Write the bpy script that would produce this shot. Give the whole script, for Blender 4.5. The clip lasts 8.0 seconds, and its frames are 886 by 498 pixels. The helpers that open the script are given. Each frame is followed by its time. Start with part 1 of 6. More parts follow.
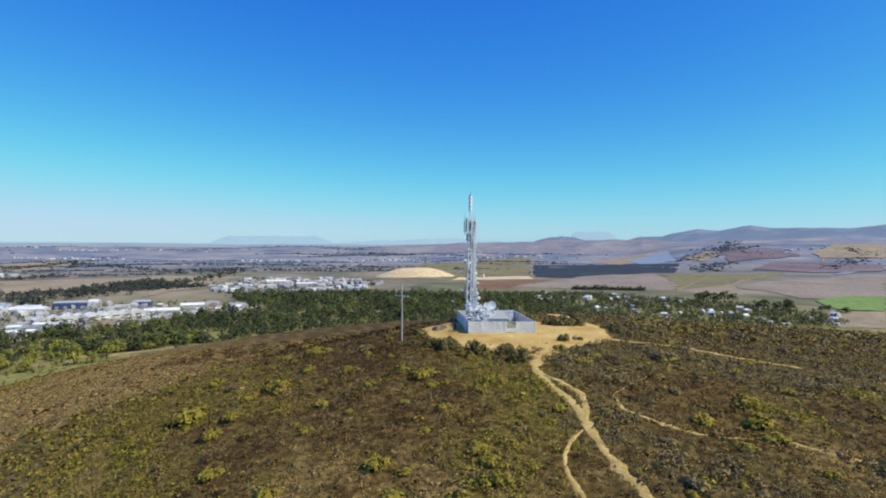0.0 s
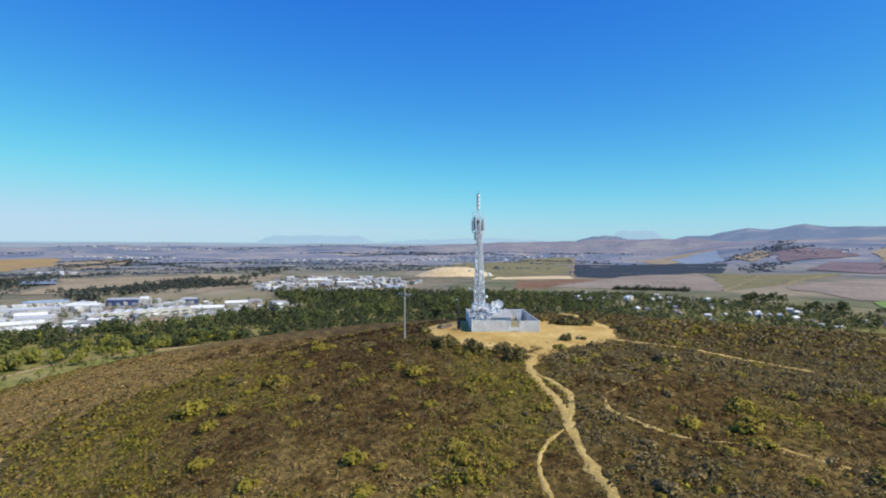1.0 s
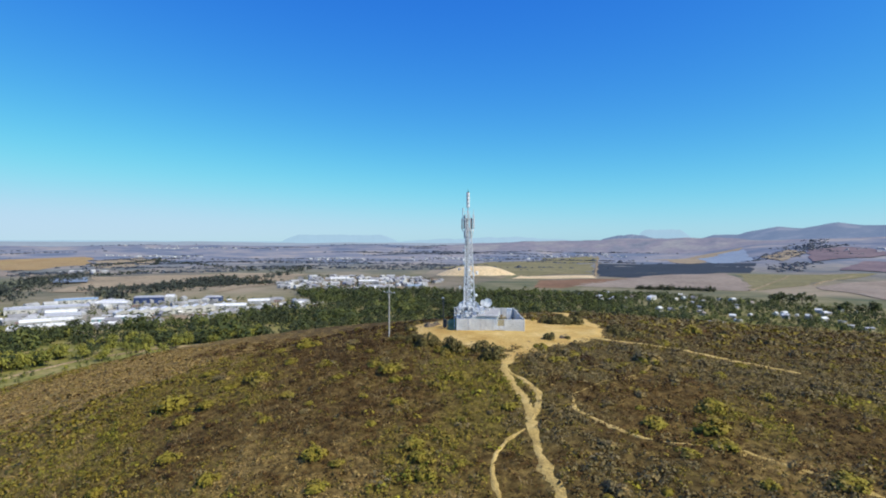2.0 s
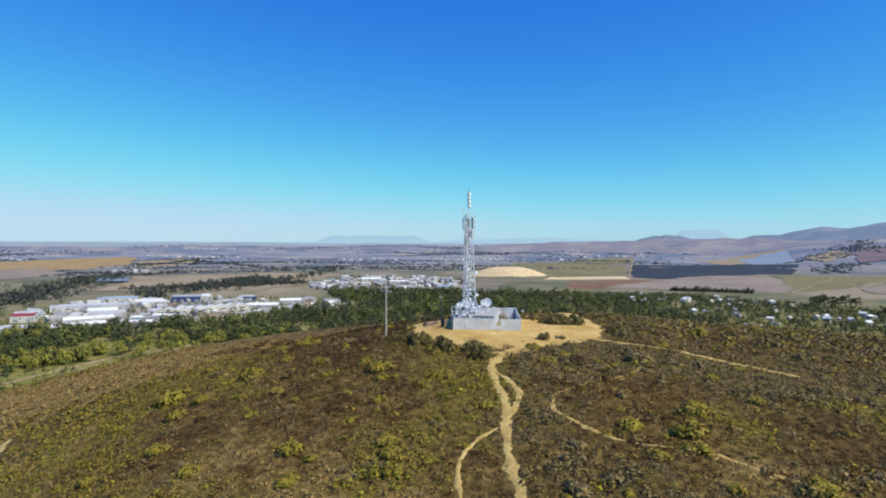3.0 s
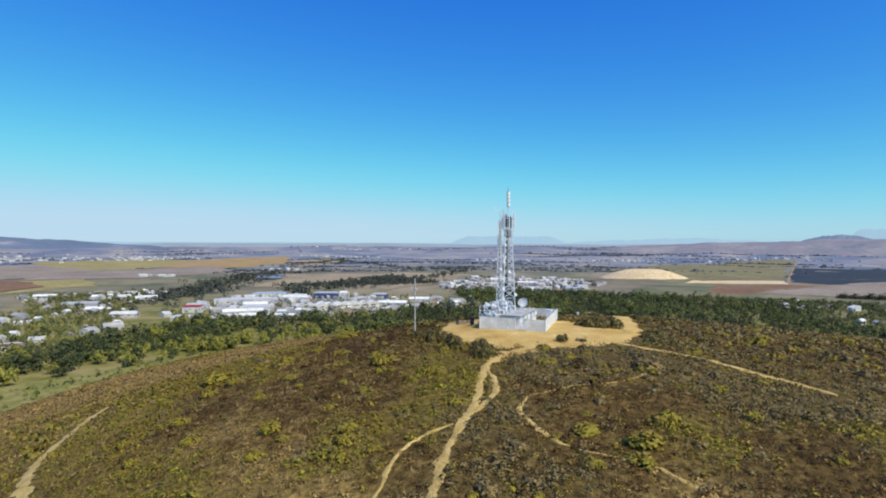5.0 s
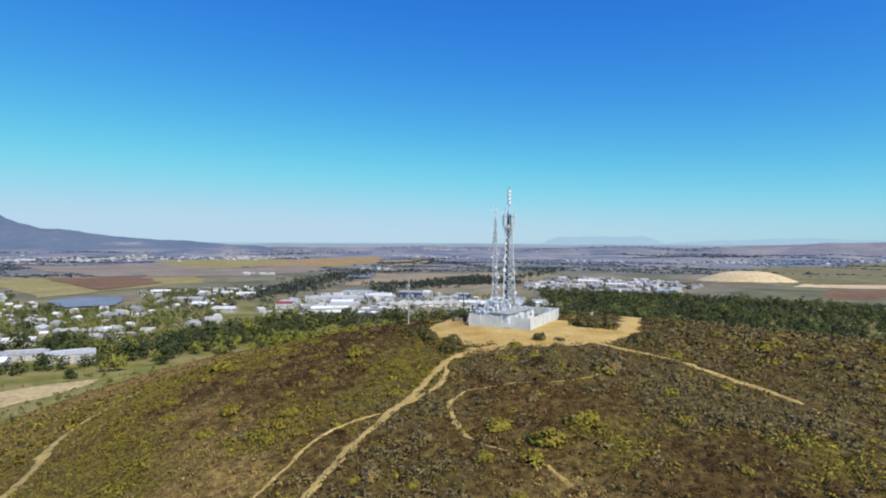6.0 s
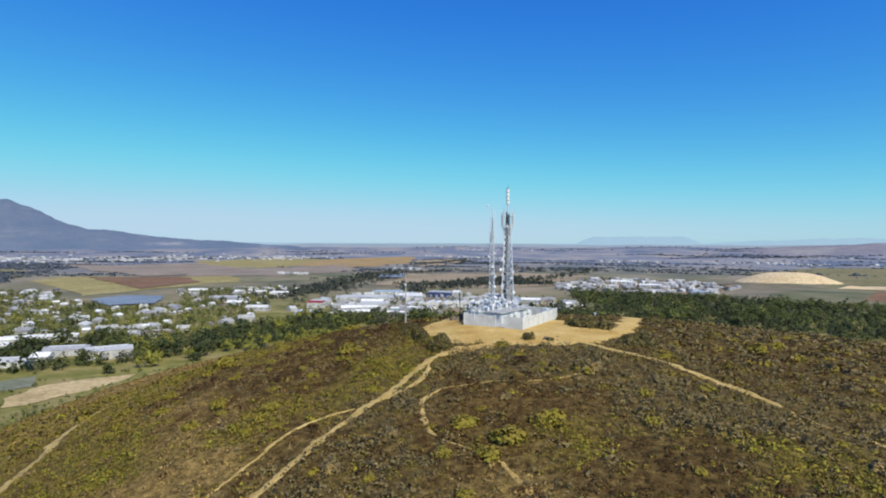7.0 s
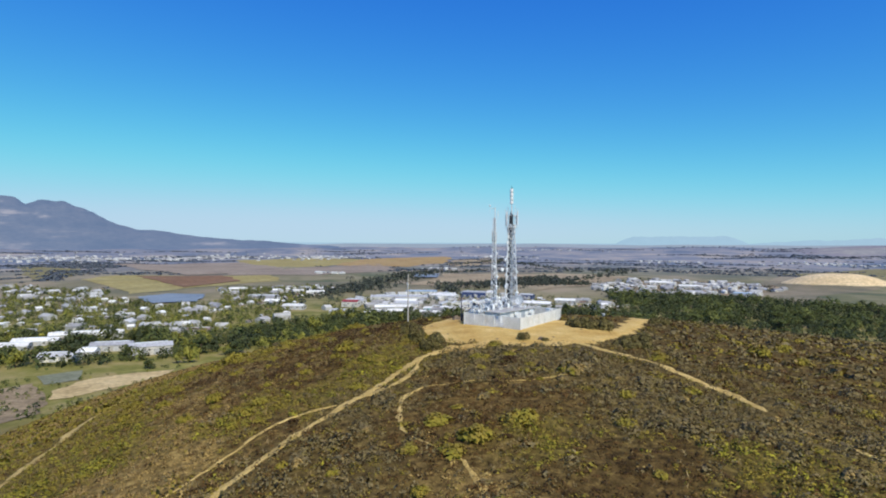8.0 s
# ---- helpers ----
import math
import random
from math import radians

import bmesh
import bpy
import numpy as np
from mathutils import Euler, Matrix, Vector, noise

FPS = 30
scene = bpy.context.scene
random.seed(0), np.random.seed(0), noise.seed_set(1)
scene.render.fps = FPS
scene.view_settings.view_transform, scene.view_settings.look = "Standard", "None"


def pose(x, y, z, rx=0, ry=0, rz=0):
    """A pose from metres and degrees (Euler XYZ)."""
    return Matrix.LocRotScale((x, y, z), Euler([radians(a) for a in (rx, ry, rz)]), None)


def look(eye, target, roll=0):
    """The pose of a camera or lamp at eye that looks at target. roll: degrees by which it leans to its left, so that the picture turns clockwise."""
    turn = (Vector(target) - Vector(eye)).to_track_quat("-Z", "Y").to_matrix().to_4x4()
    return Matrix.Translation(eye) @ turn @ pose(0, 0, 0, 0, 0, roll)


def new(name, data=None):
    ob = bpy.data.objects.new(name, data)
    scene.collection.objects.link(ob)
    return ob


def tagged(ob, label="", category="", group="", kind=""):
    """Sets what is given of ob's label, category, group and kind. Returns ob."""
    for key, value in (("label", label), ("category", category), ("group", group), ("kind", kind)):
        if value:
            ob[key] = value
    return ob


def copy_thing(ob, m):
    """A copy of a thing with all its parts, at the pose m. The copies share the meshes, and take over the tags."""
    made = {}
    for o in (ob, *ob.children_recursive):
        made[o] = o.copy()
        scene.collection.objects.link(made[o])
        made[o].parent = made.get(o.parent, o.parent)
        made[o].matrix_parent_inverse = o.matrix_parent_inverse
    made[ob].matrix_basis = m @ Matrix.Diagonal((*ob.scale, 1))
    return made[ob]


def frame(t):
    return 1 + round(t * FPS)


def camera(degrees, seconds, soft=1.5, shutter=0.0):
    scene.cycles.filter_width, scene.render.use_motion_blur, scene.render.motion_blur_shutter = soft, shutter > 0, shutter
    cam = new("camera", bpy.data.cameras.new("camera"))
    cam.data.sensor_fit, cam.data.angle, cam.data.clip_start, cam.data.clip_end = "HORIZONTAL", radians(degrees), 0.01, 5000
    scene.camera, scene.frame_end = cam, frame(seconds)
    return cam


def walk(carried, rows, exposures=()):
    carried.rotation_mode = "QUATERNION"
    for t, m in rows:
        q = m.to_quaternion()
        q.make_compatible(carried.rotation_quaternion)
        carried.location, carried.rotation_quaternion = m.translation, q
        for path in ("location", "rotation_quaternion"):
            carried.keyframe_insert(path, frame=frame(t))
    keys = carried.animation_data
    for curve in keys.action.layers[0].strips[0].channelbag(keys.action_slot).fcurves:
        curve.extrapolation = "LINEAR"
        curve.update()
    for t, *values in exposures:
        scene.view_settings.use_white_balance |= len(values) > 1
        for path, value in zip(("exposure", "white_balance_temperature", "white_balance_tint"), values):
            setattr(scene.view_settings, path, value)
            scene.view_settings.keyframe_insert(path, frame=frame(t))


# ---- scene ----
cam = camera(76.0, 8.0, soft=1.9)
PATH = [
    (0, look((-2.008, -91.183, 12.551), (-3.306, -41.202, 12.086), 0.18)),
    (0.5, look((0.657, -91.212, 12.485), (-2.628, -41.323, 11.975), 0.18)),
    (1, look((3.340, -91.169, 12.442), (-1.575, -41.414, 11.917), 0.17)),
    (1.5, look((5.938, -90.807, 12.418), (0.077, -41.155, 11.823), 0.16)),
    (3, look((13.802, -89.907, 12.197), (3.967, -40.887, 11.635), 0.15)),
    (3.1, look((14.338, -89.815, 12.195), (4.095, -40.879, 11.632), 0.15)),
    (3.2, look((15.948, -89.537, 12.188), (4.485, -40.872, 11.622), 0.15)),
    (3.3, look((19.014, -89.008, 12.174), (5.248, -40.944, 11.603), 0.14)),
    (3.4, look((20.930, -88.677, 12.166), (5.741, -41.044, 11.591), 0.13)),
    (3.5, look((21.467, -88.585, 12.163), (5.881, -41.080, 11.588), 0.13)),
    (4, look((23.987, -87.956, 12.139), (6.240, -41.215, 11.596), 0.14)),
    (4.5, look((26.423, -87.327, 12.116), (6.788, -41.347, 11.588), 0.12)),
    (5, look((28.831, -86.376, 12.016), (7.684, -41.071, 11.504), 0.13)),
    (5.1, look((30.393, -85.670, 11.917), (8.243, -40.847, 11.416), 0.14)),
    (5.2, look((33.170, -84.416, 11.742), (9.263, -40.504, 11.258), 0.15)),
    (5.3, look((36.327, -83.110, 11.716), (10.910, -40.042, 11.230), 0.15)),
    (5.4, look((38.532, -82.153, 11.697), (12.069, -39.716, 11.210), 0.15)),
    (5.5, look((39.629, -81.663, 11.688), (12.649, -39.554, 11.200), 0.15)),
    (6, look((42.156, -80.498, 11.666), (13.991, -39.177, 11.177), 0.15)),
    (6.5, look((44.721, -79.263, 11.644), (15.363, -38.792, 11.153), 0.14)),
    (7, look((47.030, -77.856, 11.595), (16.498, -38.264, 11.115), 0.15)),
    (7.5, look((49.293, -76.388, 11.567), (17.737, -37.606, 11.086), 0.16)),
    (8, look((51.424, -74.814, 11.575), (18.362, -37.308, 11.087), 0.16)),
]
walk(cam, PATH, [(0, -0.04), (4.0, 0.0), (6.5, -0.1), (8, -0.1)])

# ---- light ----
SUN_DIR = Vector((0.93, -0.36, 0.0)).normalized()
SUN_ELEV = radians(47)
world = bpy.data.worlds.new("sky")
scene.world = world
world.use_nodes = True
wn = world.node_tree.nodes
sky = wn.new("ShaderNodeTexSky")
sky.sky_type = "NISHITA"
sky.sun_disc = False
sky.sun_elevation = SUN_ELEV
sky.sun_rotation = math.atan2(SUN_DIR.x, SUN_DIR.y)
sky.altitude = 100
sky.air_density = 1.0
sky.dust_density = 0.25
sky.ozone_density = 2.0
SKY_POWER = 0.115
split = wn.new("ShaderNodeSeparateColor")
join = wn.new("ShaderNodeCombineColor")
world.node_tree.links.new(sky.outputs[0], split.inputs[0])
# clear dry air: red and green fall away faster with height than blue; low haze evens out the horizon
for channel, power, gain, haze in ((0, 1.75, 0.76, 0.52), (1, 1.28, 1.2, 0.72), (2, 0.5, 1.14, 0.9)):
    bend = wn.new("ShaderNodeMath")
    bend.operation = "POWER"
    bend.inputs[1].default_value = power
    lift = wn.new("ShaderNodeMath")
    lift.operation = "MULTIPLY"
    lift.inputs[1].default_value = gain * SKY_POWER ** (power - 1)
    world.node_tree.links.new(split.outputs[channel], bend.inputs[0])
    world.node_tree.links.new(bend.outputs[0], lift.inputs[0])
    level = wn.new("ShaderNodeMath")
    level.operation = "SMOOTH_MIN"
    level.inputs[1].default_value = haze / SKY_POWER
    level.inputs[2].default_value = 0.35 / SKY_POWER
    world.node_tree.links.new(lift.outputs[0], level.inputs[0])
    world.node_tree.links.new(level.outputs[0], join.inputs[channel])
wn["Background"].inputs["Strength"].default_value = SKY_POWER
world.node_tree.links.new(join.outputs[0], wn["Background"].inputs["Color"])
sun_data = bpy.data.lights.new("sun", "SUN")
sun_data.energy = 4.6
sun_data.angle = radians(0.5)
sun_data.color = (1.0, 0.92, 0.75)
sun = new("sun", sun_data)
to_sun = Vector((SUN_DIR.x * math.cos(SUN_ELEV), SUN_DIR.y * math.cos(SUN_ELEV), math.sin(SUN_ELEV)))
sun.matrix_world = look(to_sun * 300, (0, 0, 0))

# ---- materials ----
def material(name, colours, scale=1.0, rough=0.85, fine=8.0, bump=0.3, bump_scale=None, metal=0.0, island=0.0, per_object=0.0, stretch=None):
    """Colours run over a broad noise (scale, in 1/m), modulated by a fine noise; bump follows the fine noise."""
    m = bpy.data.materials.new(name)
    m.use_nodes = True
    n, l = m.node_tree.nodes, m.node_tree.links
    b = n["Principled BSDF"]
    b.inputs["Roughness"].default_value = rough
    b.inputs["Metallic"].default_value = metal
    b.inputs["Specular IOR Level"].default_value = 0.25
    geo = n.new("ShaderNodeNewGeometry")
    vec = geo.outputs["Position"]
    if stretch:
        mp = n.new("ShaderNodeMapping")
        mp.inputs["Scale"].default_value = stretch[:3]
        if len(stretch) > 3:
            mp.inputs["Rotation"].default_value[2] = stretch[3]
        l.new(vec, mp.inputs["Vector"])
        vec = mp.outputs[0]
    broad = n.new("ShaderNodeTexNoise")
    broad.inputs["Scale"].default_value = scale
    broad.inputs["Detail"].default_value = 5
    broad.inputs["Roughness"].default_value = 0.6
    l.new(vec, broad.inputs["Vector"])
    small = n.new("ShaderNodeTexNoise")
    small.inputs["Scale"].default_value = fine
    small.inputs["Detail"].default_value = 4
    l.new(vec, small.inputs["Vector"])
    value = broad.outputs["Fac"]
    if island or per_object:
        add = n.new("ShaderNodeMath")
        add.operation = "MULTIPLY_ADD"
        src = geo.outputs["Random Per Island"]
        if per_object:
            src = n.new("ShaderNodeObjectInfo").outputs["Random"]
        l.new(src, add.inputs[0])
        add.inputs[1].default_value = island or per_object
        off = n.new("ShaderNodeMath")
        off.operation = "ADD"
        l.new(value, off.inputs[0])
        off.inputs[1].default_value = -0.5 * (island or per_object)
        l.new(off.outputs[0], add.inputs[2])
        value = add.outputs[0]
    ramp = n.new("ShaderNodeValToRGB")
    e = ramp.color_ramp.elements
    steps = len(colours)
    for k, c in enumerate(colours):
        at = 0.28 + 0.44 * (k / max(1, steps - 1))
        el = e[k] if k < 2 else e.new(at)
        el.position = at
        el.color = (*c, 1)
    if steps == 1:
        e[1].color = (*colours[0], 1)
    l.new(value, ramp.inputs["Fac"])
    mul = n.new("ShaderNodeMix")
    mul.data_type = "RGBA"
    mul.blend_type = "MULTIPLY"
    mul.inputs["Factor"].default_value = 1.0
    gain = n.new("ShaderNodeMapRange")
    gain.inputs["From Min"].default_value = 0.25
    gain.inputs["From Max"].default_value = 0.75
    gain.inputs["To Min"].default_value = 0.72
    gain.inputs["To Max"].default_value = 1.28
    l.new(small.outputs["Fac"], gain.inputs["Value"])
    l.new(ramp.outputs["Color"], mul.inputs["A"])
    l.new(gain.outputs[0], mul.inputs["B"])
    l.new(mul.outputs["Result"], b.inputs["Base Color"])
    if bump:
        bp = n.new("ShaderNodeBump")
        bp.inputs["Strength"].default_value = bump
        bp.inputs["Distance"].default_value = 0.15 / fine * 8
        l.new(small.outputs["Fac"], bp.inputs["Height"])
        l.new(bp.outputs["Normal"], b.inputs["Normal"])
    return m


def scrub_material(name, palette, dry, thinness=0.35):
    """Foliage whose colour is chosen by the 'tint' of each plant, with small changes from spray to spray."""
    m = bpy.data.materials.new(name)
    m.use_nodes = True
    n, l = m.node_tree.nodes, m.node_tree.links
    b = n["Principled BSDF"]
    b.inputs["Roughness"].default_value = 0.75
    b.inputs["Specular IOR Level"].default_value = 0.15
    at = n.new("ShaderNodeAttribute")
    at.attribute_name = "tint"
    geo = n.new("ShaderNodeNewGeometry")
    mix = n.new("ShaderNodeMath")
    mix.operation = "MULTIPLY_ADD"
    l.new(geo.outputs["Random Per Island"], mix.inputs[0])
    mix.inputs[1].default_value = dry
    l.new(at.outputs["Fac"], mix.inputs[2])
    ramp = n.new("ShaderNodeValToRGB")
    e = ramp.color_ramp.elements
    for k, c in enumerate(palette):
        p = k / (len(palette) - 1)
        el = e[k] if k < 2 else e.new(p)
        el.position = p
        el.color = (*c, 1)
    l.new(mix.outputs[0], ramp.inputs["Fac"])
    l.new(ramp.outputs["Color"], b.inputs["Base Color"])
    # thin leaves let some light through
    thin = n.new("ShaderNodeBsdfTranslucent")
    l.new(ramp.outputs["Color"], thin.inputs["Color"])
    both = n.new("ShaderNodeMixShader")
    both.inputs[0].default_value = thinness
    l.new(b.outputs[0], both.inputs[1])
    l.new(thin.outputs[0], both.inputs[2])
    l.new(both.outputs[0], n["Material Output"].inputs["Surface"])
    return m


SAND = material("sandy_soil", [(0.35, 0.195, 0.045), (0.50, 0.32, 0.09), (0.57, 0.39, 0.13), (0.68, 0.50, 0.21)], 0.2, 0.95, 5.0, 0.5)
PATH_SOIL = material("trodden_soil", [(0.38, 0.26, 0.08), (0.50, 0.35, 0.115), (0.60, 0.44, 0.17)], 0.5, 0.95, 6.0, 0.6)
CONCRETE = material("precast_concrete", [(0.56, 0.555, 0.54), (0.67, 0.67, 0.655), (0.77, 0.77, 0.76)], 0.6, 0.85, 9.0, 0.25)
WHITEWASH = material("white_painted_wall", [(0.66, 0.67, 0.69), (0.78, 0.79, 0.80)], 0.5, 0.8, 6.0, 0.15)
ROOF_SLAB = material("weathered_roof_slab", [(0.30, 0.29, 0.27), (0.42, 0.41, 0.39), (0.54, 0.53, 0.50)], 0.8, 0.85, 5.0, 0.2)
STEEL = material("galvanised_steel", [(0.60, 0.63, 0.66), (0.74, 0.76, 0.79)], 2.0, 0.5, 12.0, 0.05, metal=0.1)
DARK_STEEL = material("dark_cable", [(0.03, 0.035, 0.045), (0.06, 0.065, 0.08)], 2.0, 0.6, 10.0, 0.05)
RADOME = material("white_radome", [(0.74, 0.76, 0.78), (0.84, 0.85, 0.86)], 1.0, 0.45, 8.0, 0.03)
PANEL_GREY = material("grey_antenna_panel", [(0.30, 0.34, 0.40), (0.45, 0.49, 0.54)], 2.0, 0.5, 8.0, 0.03)
TIMBER = material("weathered_timber", [(0.36, 0.33, 0.30), (0.50, 0.47, 0.43)], 3.0, 0.9, 20.0, 0.2)
BARK = material("bark", [(0.07, 0.05, 0.035), (0.13, 0.10, 0.07)], 2.0, 0.95, 10.0, 0.4)
ROCK = material("brown_rock", [(0.12, 0.09, 0.06), (0.22, 0.17, 0.12)], 2.0, 0.95, 6.0, 0.4)
# plant kinds in order: dark umber, rust brown, dry straw, grey-green, olive, leaf green, yellow-green
SCRUB = scrub_material("scrub_leaves", [(0.060, 0.036, 0.016), (0.122, 0.063, 0.020), (0.43, 0.295, 0.10), (0.19, 0.148, 0.072), (0.28, 0.212, 0.034), (0.255, 0.226, 0.030), (0.36, 0.32, 0.033)], 0.06, 0.06)
BUSH = material("bush_leaves", [(0.085, 0.070, 0.022), (0.13, 0.107, 0.034), (0.20, 0.162, 0.055)], 0.9, 0.8, 6.0, 0, island=0.5)
STRAW = scrub_material("dry_stems", [(0.14, 0.085, 0.035), (0.24, 0.16, 0.065), (0.36, 0.26, 0.12), (0.30, 0.22, 0.10)], 0.2, 0.1)

# ---- terrain ----
def smooth(a, b, v):
    t = np.clip((np.asarray(v, float) - a) / (b - a), 0, 1)
    return t * t * (3 - 2 * t)


def waves(x, y, size, seed):
    """A smooth, irregular field of bumps about size metres across, from -1 to 1."""
    rng = np.random.default_rng(seed)
    out = 0.0
    for k in range(7):
        a, s, p = rng.uniform(0, 2 * np.pi), rng.uniform(0.6, 1.7) * 2 * np.pi / size, rng.uniform(0, 6.28)
        out = out + np.sin((x * np.cos(a) + y * np.sin(a)) * s + p + 1.3 * np.sin((y * np.cos(a) - x * np.sin(a)) * s * 0.6 + p))
    return out / 4.0


def hill(x, y):
    """The rounded hill: a bell whose width and steepness change with the direction from its top."""
    dx, dy = x - 10.51, y - 8.28
    r = np.hypot(dx, dy) + 1e-6
    c, s = dx / r, dy / r
    c2, s2 = c * c - s * s, 2 * c * s
    c3, s3 = c * c2 - s * s2, s * c2 + c * s2
    wide = np.exp(5.8 + 0.5639 * c + 0.4536 * s + 0.1887 * c2 - 0.3419 * s2 + 0.08 * c3 - 0.0623 * s3)
    steep = np.exp(0.3272 - 0.1695 * c - 0.4667 * s - 0.1184 * c2 + 0.2812 * s2)
    q = (r / wide) ** steep
    return 0.2622 - 78 * q / (1 + q)


VALLEY = -72.0


def height(x, y):
    x, y = np.asarray(x, float), np.asarray(y, float)
    d = np.hypot(x - 10, y - 8)
    w = smooth(120, 310, d)
    z = hill(x, y) * (1 - w) + VALLEY * w
    level = smooth(9, 20, np.hypot((x - 4.5) / 1.0, (y + 7) / 1.0))
    z = z * level + (1 - level) * np.minimum(z, -0.05)
    rough = smooth(16, 30, np.hypot(x - 5, y + 6)) * (1 - smooth(150, 300, d))
    z = z + rough * (0.16 * waves(x, y, 9, 3) + 0.05 * waves(x, y, 2.7, 4))
    z = z + 3.0 * smooth(500, 1200, d) * waves(x, y, 420, 5)
    z = z + 62 * smooth(2600, 4800, d) + 9 * smooth(2200, 3800, d) * waves(x, y, 900, 6)
    # a long farmed slope rising to the north-east
    turn = np.degrees(np.arctan2(x, y))
    z = z + 84 * smooth(1650, 3700, d) * smooth(15, 29, turn) * (1 - smooth(50, 64, turn)) * smooth(-10, 10, y)
    # the pale mound of the quarry tip
    z = z + 27 * np.exp(-(((x + 104) / 86) ** 2 + ((y - 1270) / 70) ** 2) ** 1.6)
    return z


def ground_z(x, y):
    return float(height(x, y))


# plant cover of the hill: where each kind of ground prevails
COVER = {
    "rust": [(-20, -23), (-27, -34), (23, -34), (-62, 48), (-11, -47), (-34, 16)],
    "green": [(-12, -51), (-9, -57), (2, -31), (28, -37), (42, -30), (4, -41), (2, -49), (5, -34), (-15, -49), (-34, -35)],
    "olive": [(2, -44), (-41, -26), (-28, -25), (-30, -44), (-35, -28), (-24, -31), (-50, -20)],
    "heath": [(32, 2), (34, 5), (32, -13), (28, -48.5), (18.5, -49), (31, -43), (22, -55), (36, -52), (27, -8), (40, -9), (43, 9), (55, 8), (48, -2)],
    "brown": [(-1, -34), (16.5, -35.5), (34, -39.5), (26, -45), (-5, -34), (-9, -43), (17, -41), (-13, -38), (-5, -38), (24, -32), (6.5, -47), (-22, -39)],
    "straw": [(3, -54), (-100, -6), (-14, -46), (29, -46), (-70, 3), (-71, 20), (-5, -47.5), (-85, 40), (-52, -2), (-58, 18), (-95, 15)],
    "grey": [(13.5, -25.5), (21.5, -21.5), (32.5, -26.5), (37.5, -28), (18.5, -49), (36, -28), (13, -39.5), (42, -26)],
    "dark": [(-16, -21), (37.5, -37), (-39, 100), (-20, 0), (-26, 40)],
    "grass": [(-40, -36), (-110, -40), (-75, -35), (-120, 40)],
}
# share of the seven plant kinds on each ground
SHARES = {
    "rust": (0.16, 0.52, 0.13, 0.03, 0.14, 0.02, 0.0),
    "brown": (0.26, 0.40, 0.08, 0.10, 0.13, 0.02, 0.01),
    "dark": (0.50, 0.28, 0.02, 0.04, 0.14, 0.02, 0.0),
    "straw": (0.0, 0.20, 0.60, 0.05, 0.13, 0.02, 0.0),
    "grey": (0.12, 0.14, 0.06, 0.46, 0.18, 0.03, 0.01),
    "olive": (0.10, 0.20, 0.08, 0.08, 0.40, 0.12, 0.02),
    "green": (0.07, 0.12, 0.05, 0.08, 0.34, 0.25, 0.09),
    "heath": (0.20, 0.25, 0.03, 0.26, 0.22, 0.03, 0.01),
    "grass": (0.02, 0.12, 0.24, 0.04, 0.38, 0.16, 0.04),
}
LITTER = np.array([(0.050, 0.030, 0.012), (0.105, 0.058, 0.020), (0.34, 0.23, 0.08), (0.11, 0.085, 0.038), (0.15, 0.112, 0.024), (0.145, 0.122, 0.024), (0.21, 0.18, 0.033)])


def lines_of_slope(x, y):
    """Long streaks of mown and bare ground running down the western slope."""
    return waves(x + 0.35 * y, 0.2 * y, 6, 17) * 0.6 + waves(x + 0.35 * y, 0.25 * y, 2.4, 18) * 0.4


def cover(x, y):
    """Shares of the plant kinds at each place."""
    wx = x + 2.4 * waves(x, y, 9, 71) + 0.9 * waves(x, y, 3, 73)
    wy = y + 2.4 * waves(x, y, 8, 72) + 0.9 * waves(x, y, 3, 74)
    total, out = 0.0, np.zeros((len(x), 7))
    for kind, places in COVER.items():
        for px, py in places:
            w = 1.0 / ((wx - px) ** 2 + (wy - py) ** 2 + 6.0) ** 2
            total = total + w
            out += w[:, None] * np.array(SHARES[kind])
    out /= total[:, None]
    west = smooth(-38, -58, x - 0.25 * y)
    streak = lines_of_slope(x, y) * west
    out[:, 2] += 1.2 * np.maximum(0, streak)
    out[:, 0] += 0.3 * np.maximum(0, -streak)
    out[:, 1] += 0.3 * np.maximum(0, -streak)
    return out / out.sum(1)[:, None]


def link_mesh(name, verts, faces, mat, parent=None, smooth_shade=False):
    me = bpy.data.meshes.new(name)
    me.from_pydata([tuple(v) for v in verts], [], [tuple(f) for f in faces])
    if smooth_shade:
        me.shade_smooth()
    me.materials.append(mat)
    ob = new(name, me)
    if parent:
        ob.parent = parent
    return ob


def part(name, bm, mat, parent=None, label="", shade=False):
    me = bpy.data.meshes.new(name)
    bm.to_mesh(me)
    bm.free()
    if shade:
        me.shade_smooth()
    me.materials.append(mat)
    ob = new(name, me)
    if parent:
        ob.parent = parent
    if label:
        tagged(ob, label)
    return ob


